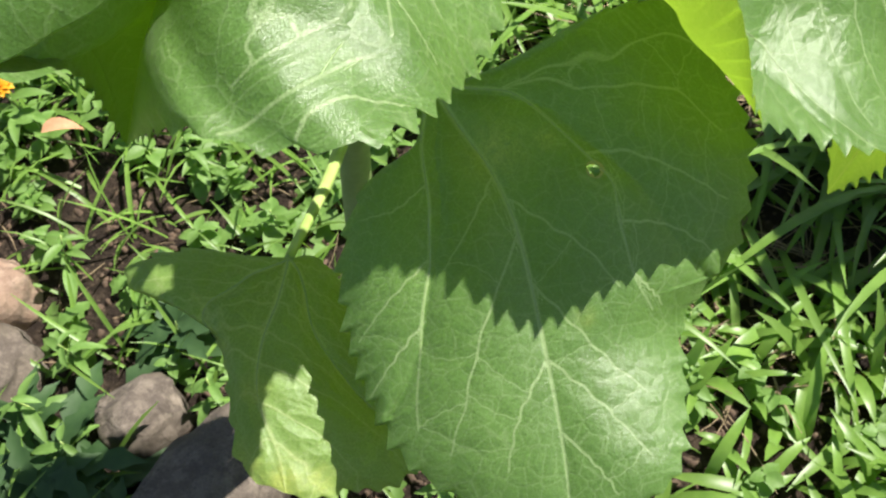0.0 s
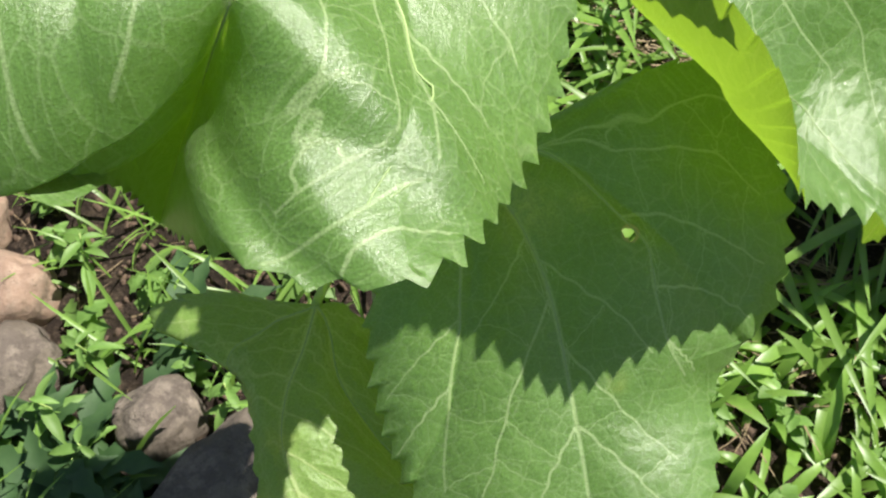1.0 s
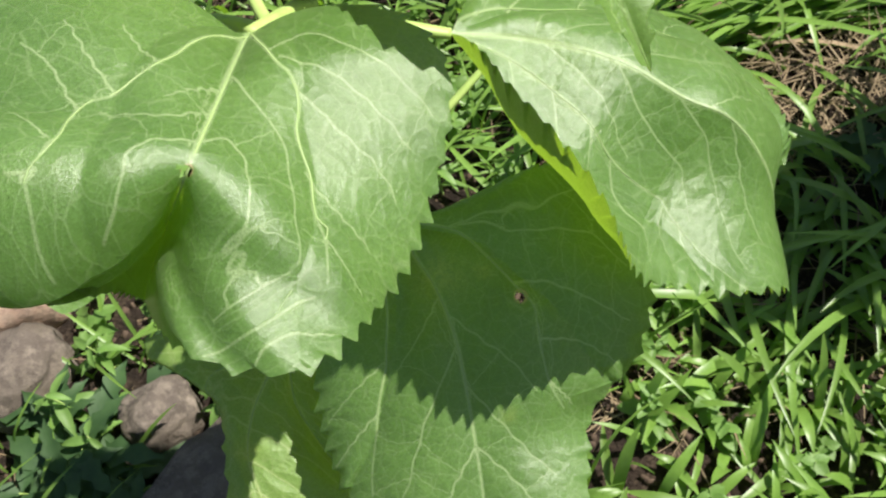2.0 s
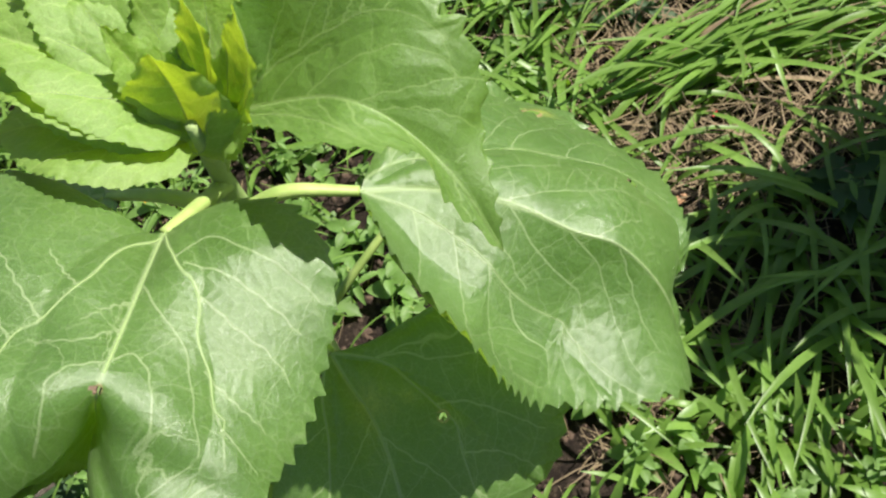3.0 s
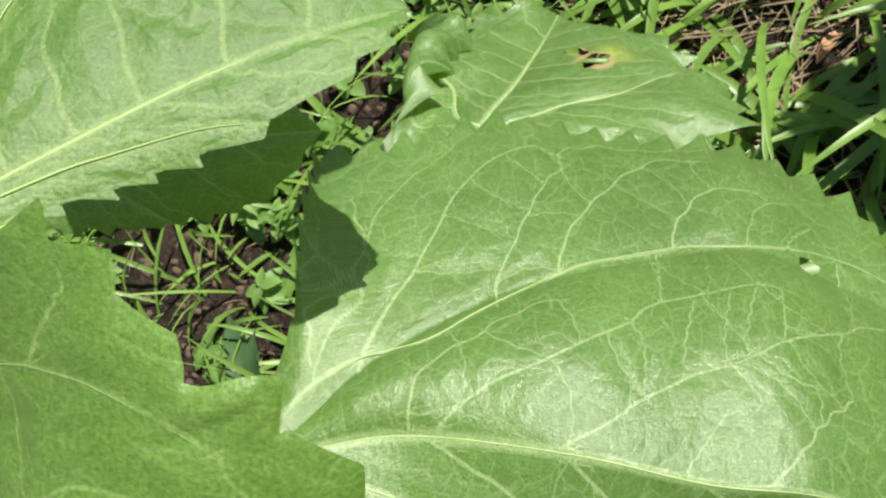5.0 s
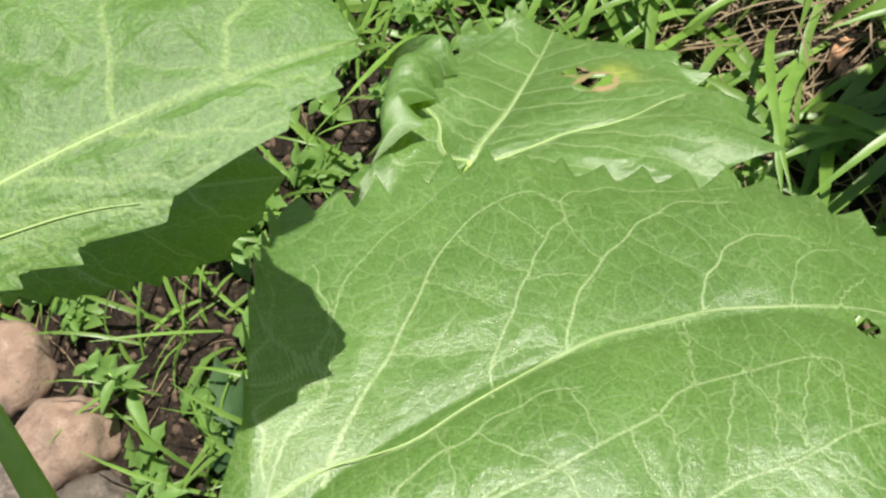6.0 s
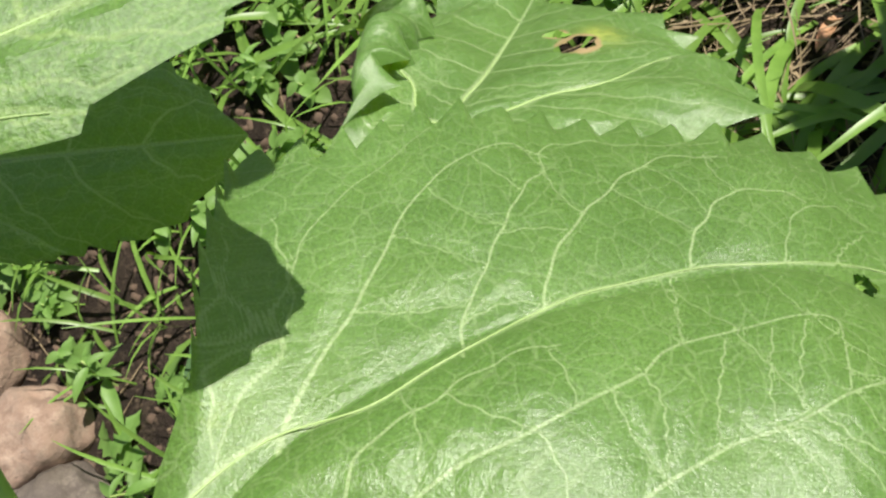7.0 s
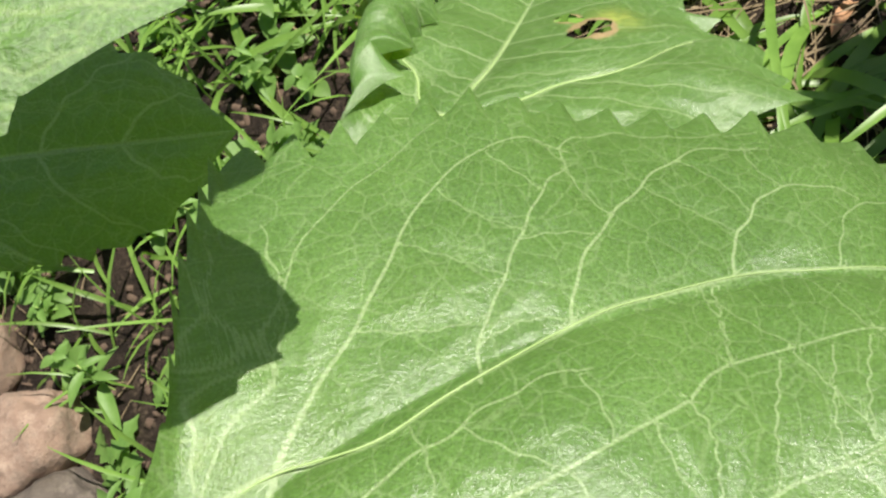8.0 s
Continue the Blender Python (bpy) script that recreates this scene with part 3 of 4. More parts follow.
# the leaf on which the walk ends, with the courses of its veins
UPPER_HALF = [
    (0.85, 0.00095, 0.5, "", [(0, 0, 4, 7, 17, 17, 27, 23, 41, 27, 56, 43, 76, 60, 94, 72, 116, 83, 139, 86, 170, 90, 187, 91, 199, 88)]),
    (0.70, 0.00028, 0.75, "", [(19, 24, 20, 39, 19, 53, 7, 76), (19, 20, 23, 36, 17, 54, 15, 69, 17, 85, 26, 104, 33, 117)]),
    (0.88, 0.00048, 0.65, "outer", [(28, 21, 28, 35, 32, 62, 33, 78, 40, 97, 52, 110, 63, 117, 73, 116), (57, 43, 55, 53, 58, 63, 63, 80, 68, 98, 74, 109), (76, 60, 76, 68, 80, 83, 90, 101, 100, 115, 113, 127, 130, 130), (116, 83, 117, 92, 127, 108, 136, 113, 149, 114, 157, 112)]),
    (0.85, 0.00048, 0.65, "inner", [(42, 0, 42, 9, 45, 19, 53, 27, 59, 34, 72, 44, 78, 46), (48, 0, 55, 7, 64, 15, 81, 27, 96, 40, 107, 52, 134, 62, 148, 63, 150, 58, 146, 42), (83, 1, 96, 11, 113, 26, 129, 32, 145, 40, 166, 51, 176, 59, 188, 64), (138, 1, 146, 9, 154, 19, 164, 28)]),
    (0.70, 0.00032, 0.8, "", [(144, 87, 148, 98, 155, 107, 171, 112, 178, 108), (162, 89, 167, 95, 176, 101), (74, 109, 73, 119, 87, 129, 105, 132, 132, 139), (115, 1, 123, 14, 127, 18), (138, 35, 146, 29, 153, 27, 153, 18), (97, 41, 101, 34, 102, 20), (118, 54, 114, 39, 113, 26), (131, 57, 127, 41, 128, 32), (141, 61, 136, 47, 134, 35), (129, 32, 136, 23, 136, 20), (110, 79, 108, 62, 107, 52), (181, 88, 179, 73, 173, 58)]),
]
LOWER_HALF = [
    (0.85, 0.00095, 0.5, "", [(0, 0, 20, -7, 54, -16, 108, -35, 172, -58, 214, -62)]),
    (0.88, 0.0005, 0.65, "outer", [(30, -10, 40, -30, 48, -60), (57, -16, 72, -44, 86, -79), (82, -25, 98, -55, 112, -88), (106, -35, 124, -62, 136, -86), (138, -46, 152, -66, 168, -82), (165, -55, 180, -70, 190, -78)]),
    (0.85, 0.0005, 0.65, "inner", [(45, 0, 70, -9, 95, -20, 112, -30), (83, 0, 100, -9, 119, -17, 150, -34, 170, -48), (120, 0, 145, -12, 180, -32, 205, -50), (150, 0, 175, -12, 210, -30)]),
]
add_leaf(plant,
    [(0.0885, 0.450, 0.663), (0.124, 0.449, 0.652), (0.167, 0.433, 0.644), (0.197, 0.418, 0.626), (0.222, 0.409, 0.611), (0.240, 0.395, 0.575), (0.243, 0.39, 0.52), (0.231, 0.396, 0.455)],
    [(0.0885, 0.450, 0.663), (0.098, 0.468, 0.666), (0.105, 0.49, 0.659), (0.106, 0.515, 0.651), (0.106, 0.535, 0.64), (0.106, 0.553, 0.625), (0.117, 0.553, 0.62), (0.13, 0.553, 0.612), (0.15, 0.558, 0.598), (0.165, 0.557, 0.588), (0.178, 0.552, 0.576), (0.197, 0.546, 0.563), (0.225, 0.538, 0.544), (0.248, 0.52, 0.531), (0.261, 0.499, 0.529), (0.265, 0.451, 0.545), (0.254, 0.419, 0.555), (0.234, 0.427, 0.528), (0.235, 0.418, 0.49), (0.231, 0.396, 0.455)],
    [(0.0885, 0.450, 0.663), (0.096, 0.425, 0.685), (0.105, 0.402, 0.698), (0.114, 0.376, 0.705), (0.130, 0.348, 0.703), (0.145, 0.328, 0.685), (0.151, 0.32, 0.665), (0.160, 0.324, 0.619), (0.176, 0.329, 0.598), (0.205, 0.333, 0.575), (0.240, 0.347, 0.545), (0.243, 0.372, 0.50), (0.231, 0.396, 0.455)],
    (0.3, 0.3, 0.9), [STEM_AT(0.66), (0.05, 0.452, 0.675), (0.0885, 0.450, 0.663)],
    "large bright green sunflower leaf with a tiny hole, its end bent down", ns=480, nu=170, holes=[(0.237, 0.481, 0.566, 0.0042, 0.0027, 0.9)], rim=0.4, courses_of=(UPPER_HALF, LOWER_HALF), rails=([(0.0885, 0.450, 0.663), (0.12, 0.47, 0.65), (0.1535, 0.4825, 0.631), (0.171, 0.4865, 0.62), (0.2, 0.494, 0.592), (0.236, 0.484, 0.571), (0.258, 0.46, 0.556), (0.25, 0.425, 0.55), (0.236, 0.408, 0.50), (0.231, 0.396, 0.455)], None), bulge=(0.0, (-0.25, -0.36, -0.30, 0.0, 0.1)), rib=0.5, seed=3, teeth=0.0125, tooth=(0.011, 0.006), quilt=0.0006, pleat=((0.055, 0.02), (0.025, 0.025)))
# low leaf beside the stones
add_leaf(plant,
    [(-0.04, 0.368, 0.525), (-0.048, 0.35, 0.518), (-0.058, 0.331, 0.512), (-0.062, 0.309, 0.505), (-0.056, 0.285, 0.495), (-0.055, 0.268, 0.487)],
    [(-0.04, 0.368, 0.525), (-0.06, 0.374, 0.525), (-0.091, 0.386, 0.523), (-0.121, 0.386, 0.518), (-0.123, 0.375, 0.515), (-0.102, 0.362, 0.515), (-0.085, 0.349, 0.512), (-0.077, 0.328, 0.508), (-0.076, 0.307, 0.503), (-0.075, 0.287, 0.496), (-0.069, 0.276, 0.49), (-0.055, 0.268, 0.487)],
    [(-0.04, 0.368, 0.525), (-0.028, 0.37, 0.518), (-0.013, 0.352, 0.508), (-0.001, 0.328, 0.492), (0.006, 0.305, 0.475), (0.006, 0.286, 0.466), (-0.009, 0.272, 0.465), (-0.029, 0.27, 0.473), (-0.042, 0.265, 0.48), (-0.055, 0.268, 0.487)],
    (-0.1, -0.5, 0.9), [STEM_AT(0.47), (-0.025, 0.43, 0.50), (-0.04, 0.368, 0.525)],
    "older sunflower leaf with yellowing patches and a curled side", material=AGED, stalk_r=(0.0042, 0.0034, 0.0022), ns=260, nu=70, spots=[(-0.042, 0.274, 0.48, 0.008), (-0.073, 0.282, 0.495, 0.009), (-0.056, 0.271, 0.488, 0.011), (-0.064, 0.312, 0.505, 0.006)], quilt=0.0008, seed=4)
CUPPED_FAR = [
    (0.85, 0.00095, 0.5, "", [(0, 0, 1, 2, 20, 14, 45, 24, 62, 31, 78, 40, 87, 43, 97, 43, 103, 41)]),
    (0.88, 0.00048, 0.65, "outer", [(21, 15, 28, 30, 42, 46), (43, 25, 51, 37, 62, 51), (57, 30, 62, 41, 68, 51), (67, 34, 72, 44, 73, 51), (74, 38, 77, 50, 78, 53), (83, 44, 88, 55)]),
    (0.85, 0.00048, 0.65, "inner", [(24, 0, 29, 6, 44, 17, 60, 24), (50, 0, 54, 4, 73, 17, 87, 25, 100, 32, 107, 34, 113, 31), (87, 1, 98, 11, 105, 19, 112, 29, 121, 38), (95, 0, 104, 7, 114, 14, 129, 21)]),
]
# cupped leaf beside the growing tip
add_leaf(plant,
    [(0.056, 0.445, 0.754), (0.099, 0.422, 0.775), (0.119, 0.406, 0.785), (0.137, 0.394, 0.778), (0.156, 0.375, 0.757), (0.169, 0.35, 0.728)],
    [(0.056, 0.445, 0.754), (0.06, 0.454, 0.765), (0.068, 0.463, 0.79), (0.084, 0.473, 0.805), (0.112, 0.467, 0.81), (0.135, 0.457, 0.81), (0.157, 0.449, 0.809), (0.167, 0.43, 0.8), (0.174, 0.424, 0.795), (0.178, 0.408, 0.774), (0.172, 0.395, 0.76), (0.171, 0.367, 0.745), (0.169, 0.35, 0.728)],
    [(0.056, 0.445, 0.754), (0.063, 0.426, 0.765), (0.084, 0.399, 0.788), (0.108, 0.377, 0.798), (0.126, 0.371, 0.793), (0.141, 0.372, 0.785), (0.149, 0.372, 0.774), (0.152, 0.363, 0.754), (0.169, 0.35, 0.728)],
    (0, 0, 1), [STEM_AT(0.735), (0.045, 0.442, 0.745), (0.056, 0.445, 0.754)],
    "cupped young sunflower leaf with wavy puckered surface, drooping tip", material=MIDDLE, ns=360, nu=96, bulge=((-0.16, -0.16, -0.08, 0.03, 0.06, 0.05), (-0.10, -0.10, -0.05, 0.0)), pleat=0.015, teeth=0.013, tooth=0.0055, quilt=0.0008, rib=0.15, stalk_r=(0.006, 0.005, 0.005), courses_of=(CUPPED_FAR, None), seed=5)
# leaf behind it
add_leaf(plant,
    [(0.085, 0.488, 0.770), (0.112, 0.500, 0.757), (0.14, 0.510, 0.745), (0.162, 0.517, 0.733), (0.179, 0.523, 0.719)],
    [(0.085, 0.488, 0.770), (0.066, 0.505, 0.774), (0.062, 0.54, 0.769), (0.080, 0.573, 0.757), (0.115, 0.582, 0.742), (0.147, 0.568, 0.73), (0.17, 0.545, 0.722), (0.179, 0.523, 0.719)],
    [(0.085, 0.488, 0.770), (0.092, 0.484, 0.766), (0.107, 0.488, 0.756), (0.124, 0.491, 0.747), (0.146, 0.496, 0.739), (0.16, 0.503, 0.733), (0.174, 0.513, 0.725), (0.179, 0.523, 0.719)],
    (0.1, 0, 1), [STEM_AT(0.735), (0.055, 0.468, 0.762), (0.085, 0.488, 0.770)],
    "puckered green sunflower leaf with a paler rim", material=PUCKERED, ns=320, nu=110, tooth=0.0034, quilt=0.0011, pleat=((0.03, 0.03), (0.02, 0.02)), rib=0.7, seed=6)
# lower leaf with a brown hole and a curled side
add_leaf(plant,
    [(0.131, 0.601, 0.512), (0.135, 0.61, 0.506), (0.143, 0.628, 0.487), (0.15, 0.651, 0.464), (0.157, 0.674, 0.442), (0.163, 0.693, 0.426)],
    [(0.131, 0.601, 0.512), (0.104, 0.589, 0.523), (0.08, 0.6, 0.523), (0.072, 0.625, 0.519), (0.072, 0.654, 0.515), (0.085, 0.667, 0.499), (0.096, 0.671, 0.485), (0.11, 0.676, 0.471), (0.124, 0.687, 0.459), (0.141, 0.697, 0.447), (0.154, 0.697, 0.437), (0.163, 0.693, 0.426)],
    [(0.131, 0.601, 0.512), (0.142, 0.576, 0.514), (0.17, 0.567, 0.506), (0.197, 0.565, 0.49), (0.216, 0.567, 0.475), (0.229, 0.577, 0.462), (0.232, 0.603, 0.449), (0.22, 0.628, 0.441), (0.206, 0.65, 0.432), (0.189, 0.675, 0.421), (0.175, 0.684, 0.418), (0.163, 0.693, 0.426)],
    (0.3, -0.1, 1), [STEM_AT(0.42), (0.045, 0.54, 0.475), (0.131, 0.601, 0.512)],
    "old low sunflower leaf with a brown torn hole and a rolled margin", stalk_r=(0.0040, 0.0032, 0.0022), ns=340, nu=110, tooth=0.012, teeth=0.019, holes=[(0.1795, 0.635, 0.468, 0.0095, 0.0048, 2.4), (0.172, 0.648, 0.463, 0.006, 0.004, 1.0)], curl=[(1, 0.18, 0.64, 0.50, 0.0085)], spots=[(0.188, 0.64, 0.462, 0.010)], ripple=0.004, rim=1.05, pleat=0.03, quilt=0.0008, seed=7)
# leaf in shade behind the stem
m, l, r = simple_leaf((-0.053, 0.618, 0.622), (0.088, 0.588, 0.582), (0.05, -0.3, 1), 0.066, 0.03, -0.05, broad=0.45, blunt=0.9)
add_leaf(plant, m, l, r, (0, -0.3, 1), [STEM_AT(0.60), (-0.03, 0.55, 0.605), (-0.053, 0.618, 0.622)], "shaded dark green sunflower leaf under the upper ones", ns=220, nu=50, tooth=0.003, quilt=0.0005, seed=8)
# large upper leaf, turned away and out of view, added to shade it
m, l, r = simple_leaf((0.12, 0.592, 0.768), (0.235, 0.667, 0.745), (0.1, 0.0, 1), 0.125, 0.05, 0.05, broad=0.42, blunt=0.5)
add_leaf(plant, m, l, r, (0.1, 0, 1), [STEM_AT(0.715), (0.05, 0.52, 0.73), (0.09, 0.57, 0.745), (0.12, 0.592, 0.768)], "unseen large green upper sunflower leaf, added to shade the leaves below", ns=160, nu=40, tooth=0.004, quilt=0.0008, seed=10)
# leaf away from the grass, under the top
m, l, r = simple_leaf((-0.06, 0.480, 0.675), (-0.20, 0.50, 0.62), (0.1, 0.25, 1), 0.14, 0.08, -0.2)
add_leaf(plant, m, l, r, (0, 0.2, 1), [STEM_AT(0.66), (-0.02, 0.465, 0.68), (-0.06, 0.480, 0.675)], "sunflower leaf reaching over the bed, mostly shaded", ns=160, nu=32, teeth=0.0125, seed=9)
# young leaves round the growing tip
YOUNG_LEAVES = [
    ((0.030, 0.445, 0.762), (-0.062, 0.525, 0.798), (0.1, -0.3, 1), 0.085, 0.16, 0.15),
    ((0.028, 0.442, 0.758), (-0.080, 0.492, 0.782), (0.2, 0.1, 1), 0.075, 0.14, 0.22),
    ((0.028, 0.437, 0.750), (-0.072, 0.462, 0.762), (0.3, -0.2, 1), 0.075, 0.14, 0.30),
    ((0.030, 0.434, 0.742), (0.036, 0.440, 0.808), (-0.1, -1.0, 0.5), 0.060, -0.10, 0.22),
    ((0.042, 0.438, 0.745), (0.080, 0.446, 0.818), (-1.0, -0.5, 0.4), 0.042, -0.14, 0.30),
    ((0.037, 0.455, 0.760), (0.048, 0.495, 0.835), (0.5, -1.0, 0.2), 0.042, -0.10, 0.30),
    ((0.046, 0.453, 0.760), (0.094, 0.490, 0.830), (-0.4, -1.0, 0.2), 0.050, -0.10, 0.30),
    ((0.032, 0.460, 0.760), (-0.018, 0.552, 0.800), (0.1, -0.5, 1.0), 0.075, 0.10, 0.20),
    ((0.046, 0.458, 0.760), (0.098, 0.545, 0.795), (-0.2, -0.6, 0.8), 0.060, 0.08, 0.25),
    ((0.034, 0.442, 0.755), (0.016, 0.458, 0.815), (0.6, -0.6, 0.4), 0.032, -0.10, 0.35),
    ((0.040, 0.447, 0.755), (0.054, 0.464, 0.818), (-0.6, -0.6, 0.4), 0.030, -0.10, 0.35),
    ((0.026, 0.448, 0.760), (-0.050, 0.478, 0.815), (0.5, -0.3, 0.8), 0.066, 0.10, 0.25),
    ((0.028, 0.455, 0.762), (-0.028, 0.512, 0.828), (0.5, -0.6, 0.6), 0.058, 0.06, 0.25),
]
for n, (b, t, upw, wide, droop, cup) in enumerate(YOUNG_LEAVES):
    m, l, r = simple_leaf(b, t, upw, wide, droop, cup, back=0.04)
    add_leaf(plant, m, l, r, upw, None, "small fresh yellow-green leaf at the growing tip", material=YOUNG, ns=110, nu=24, teeth=0.007, tooth=0.0022, quilt=0.0007, rib=0.5, seed=20 + n, ripple=0.0012)


# ---- ground ----
def lie(x, y):
    """Height of the soil."""
    return 0.012 * noise.noise((x * 3.1, y * 3.1, 0.3)) + 0.007 * noise.noise((x * 11, y * 11, 1.7))


def graded(a, b, step, far):
    """Even steps in the middle, ever wider ones out to the far distance."""
    mid = list(np.arange(a, b, step))
    out, d = [], step
    while d < far:
        d *= 1.6
        out.append(d)
    return [a - sum(out[: k + 1]) for k in range(len(out))][::-1] + mid + [mid[-1] + sum(out[: k + 1]) for k in range(len(out))]


gx, gy = graded(-1.2, 1.2, 0.02, 200), graded(-0.2, 2.4, 0.02, 200)
gv = [(x, y, lie(x, y) if abs(x) < 2 and abs(y) < 3 else -0.01) for y in gy for x in gx]
gf = [(j * len(gx) + i, j * len(gx) + i + 1, (j + 1) * len(gx) + i + 1, (j + 1) * len(gx) + i) for j in range(len(gy) - 1) for i in range(len(gx) - 1)]
tagged(mesh_object("ground", gv, gf, SOIL), "dark brown garden soil with bits of mulch", "soil", kind="structure")


# ---- stones of the bed's edge ----
def stone(x, y, size, squash, turn, material, label, seed, rough=0.18):
    bm = bmesh.new()
    bmesh.ops.create_icosphere(bm, subdivisions=4, radius=1.0)
    rot = Matrix.Rotation(turn, 4, "Z")
    for v in bm.verts:
        d = v.co.normalized()
        # flat worn faces
        k = 1.0 + rough * noise.noise(d * 1.3 + Vector((seed, 0, 0))) + 0.13 * noise.noise(d * 2.7 + Vector((0, seed, 0))) + 0.045 * noise.noise(d * 9 + Vector((0, 0, seed)))
        c = Vector((math.copysign(abs(d.x) ** 0.8, d.x), math.copysign(abs(d.y) ** 0.8, d.y), math.copysign(abs(d.z) ** 0.75, d.z))) * k
        v.co = rot @ Vector((c.x * size[0], c.y * size[1], c.z * size[2]))
    me = bpy.data.meshes.new("stone")
    bm.to_mesh(me)
    bm.free()
    me.polygons.foreach_set("use_smooth", [True] * len(me.polygons))
    me.materials.append(material)
    ob = new("stone", me)
    ob.location = (x, y, lie(x, y) + size[2] * squash)
    return tagged(ob, label, "stone", "stones edging the bed")


STONES = [
    (-0.335, 0.575, (0.044, 0.038, 0.036), 0.35, 0.4, STONE, "rounded grey-brown stone with speckled surface"),
    (-0.265, 0.465, (0.100, 0.060, 0.050), 0.40, 0.9, STONE, "large pale grey stone lying half in the soil"),
    (-0.170, 0.375, (0.075, 0.055, 0.045), 0.40, 0.5, STONE, "grey stone half in the soil"),
    (-0.515, 0.645, (0.070, 0.050, 0.044), 0.40, 0.7, STONE, "brown-grey stone with worn faces"),
    (-0.525, 0.745, (0.060, 0.045, 0.045), 0.50, 0.3, TAN_STONE, "flat-faced tan stone among weeds"),
    (-0.585, 0.850, (0.055, 0.050, 0.045), 0.50, 1.1, TAN_STONE, "angular tan stone among weeds"),
    (-0.620, 0.700, (0.080, 0.060, 0.050), 0.45, 0.2, STONE, "brown-grey stone lying on the soil"),
    (-0.660, 0.960, (0.060, 0.050, 0.045), 0.45, 0.8, STONE, "grey-brown stone half hidden by weeds"),
]
for n, (x, y, size, squash, turn, material, label) in enumerate(STONES):
    stone(x, y, size, squash, turn, material, label, 3.7 * n + 1.1)

# ---- grass and litter ----
rng = random.Random(5)


class Sheets:
    """Many thin blades in one mesh."""

    def __init__(self):
        self.v, self.f = [], []

    def blade(self, root, way, length, width, bend, rise, segs=5, fold=0.25, lean=0.0):
        """A grass blade: from root, heading way (an angle), first rising, then bending over."""
        c, s = math.cos(way), math.sin(way)
        b = len(self.v)
        x, y, z = root
        pitch = rise
        step = length / segs
        for i in range(segs + 1):
            t = i / segs
            w = width * 0.5 * (0.55 + 0.9 * t) * (1 - t**2.2) if i < segs else 0.0
            w = max(w, 0.0002)
            self.v += [(x - s * w, y + c * w, z + fold * w), (x, y, z), (x + s * w, y - c * w, z + fold * w)]
            x += c * math.cos(pitch) * step
            y += s * math.cos(pitch) * step
            z = max(z + math.sin(pitch) * step, 0.004)
            pitch -= bend / segs
            way += lean / segs
            c, s = math.cos(way), math.sin(way)
        for i in range(segs):
            a = b + 3 * i
            self.f += [(a, a + 1, a + 4, a + 3), (a + 1, a + 2, a + 5, a + 4)]

    def done(self, name, material, label, category):
        ob = mesh_object(name, np.array(self.v), np.array(self.f), material)
        return tagged(ob, label, category, kind="stuff")


def on_stone(x, y):
    return any(abs(x - q[0]) < q[2][0] and abs(y - q[1]) < q[2][0] * 0.9 for q in STONES)


short, long_, straw = Sheets(), Sheets(), Sheets()
for _ in range(4300):
    x, y = rng.uniform(0.10, 1.1), rng.uniform(0.15, 1.9)
    if x < 0.2 and rng.random() < 0.5 or (0.24 < x < 0.8 and 0.85 < y < 1.3 and rng.random() < 0.72):
        continue
    root = (x, y, lie(x, y))
    if y < 0.60:
        short.blade(root, rng.uniform(0, 6.28), rng.uniform(0.04, 0.11), rng.uniform(0.008, 0.017), rng.uniform(0.6, 1.9), rng.uniform(0.5, 1.4), lean=rng.uniform(-0.5, 0.5))
    elif rng.random() < 0.62:
        long_.blade(root, rng.gauss(3.9, 0.9), rng.uniform(0.10, 0.26), rng.uniform(0.007, 0.015), rng.uniform(0.8, 1.9), rng.uniform(0.4, 1.2), segs=7, lean=rng.uniform(-0.7, 0.7))
for _ in range(2000):
    x, y = rng.uniform(-1.1, 0.2), rng.uniform(0.35, 2.0)
    if on_stone(x, y):
        continue
    root = (x, y, lie(x, y))
    short.blade(root, rng.uniform(0, 6.28), rng.uniform(0.03, 0.15), rng.uniform(0.003, 0.008), rng.uniform(0.4, 1.6), rng.uniform(0.5, 1.4), lean=rng.uniform(-0.5, 0.5))
for _ in range(1800):
    x, y = rng.uniform(-0.9, 0.9), rng.uniform(1.0, 2.2)
    if 0.24 < x < 0.8 and y < 1.3 and rng.random() < 0.75:
        continue
    root = (x, y, lie(x, y))
    long_.blade(root, rng.uniform(0, 6.28), rng.uniform(0.08, 0.22), rng.uniform(0.006, 0.013), rng.uniform(0.6, 1.8), rng.uniform(0.4, 1.3), segs=6, lean=rng.uniform(-0.7, 0.7))
# the flattened sheaf of long grass
for _ in range(110):
    t = rng.random()
    x, y = 0.27 + 0.06 * rng.gauss(0, 1) + 0.16 * t, 0.985 + 0.022 * rng.gauss(0, 1) + 0.03 * t
    (long_ if rng.random() < 0.92 else straw).blade((x, y, 0.02 + 0.02 * rng.random()), rng.gauss(0.20, 0.12), rng.uniform(0.16, 0.38), rng.uniform(0.005, 0.012), rng.uniform(0.1, 0.7), rng.uniform(0.05, 0.35), segs=7, lean=rng.gauss(0, 0.5))
for _ in range(2600):
    x, y = rng.uniform(0.12, 0.95), rng.uniform(0.50, 1.7)
    straw.blade((x, y, lie(x, y) + rng.uniform(0.0, 0.012)), rng.uniform(0, 6.28), rng.uniform(0.03, 0.13), rng.uniform(0.0012, 0.003), rng.uniform(-0.3, 0.6), rng.uniform(-0.05, 0.35), segs=4, lean=rng.uniform(-0.9, 0.9))
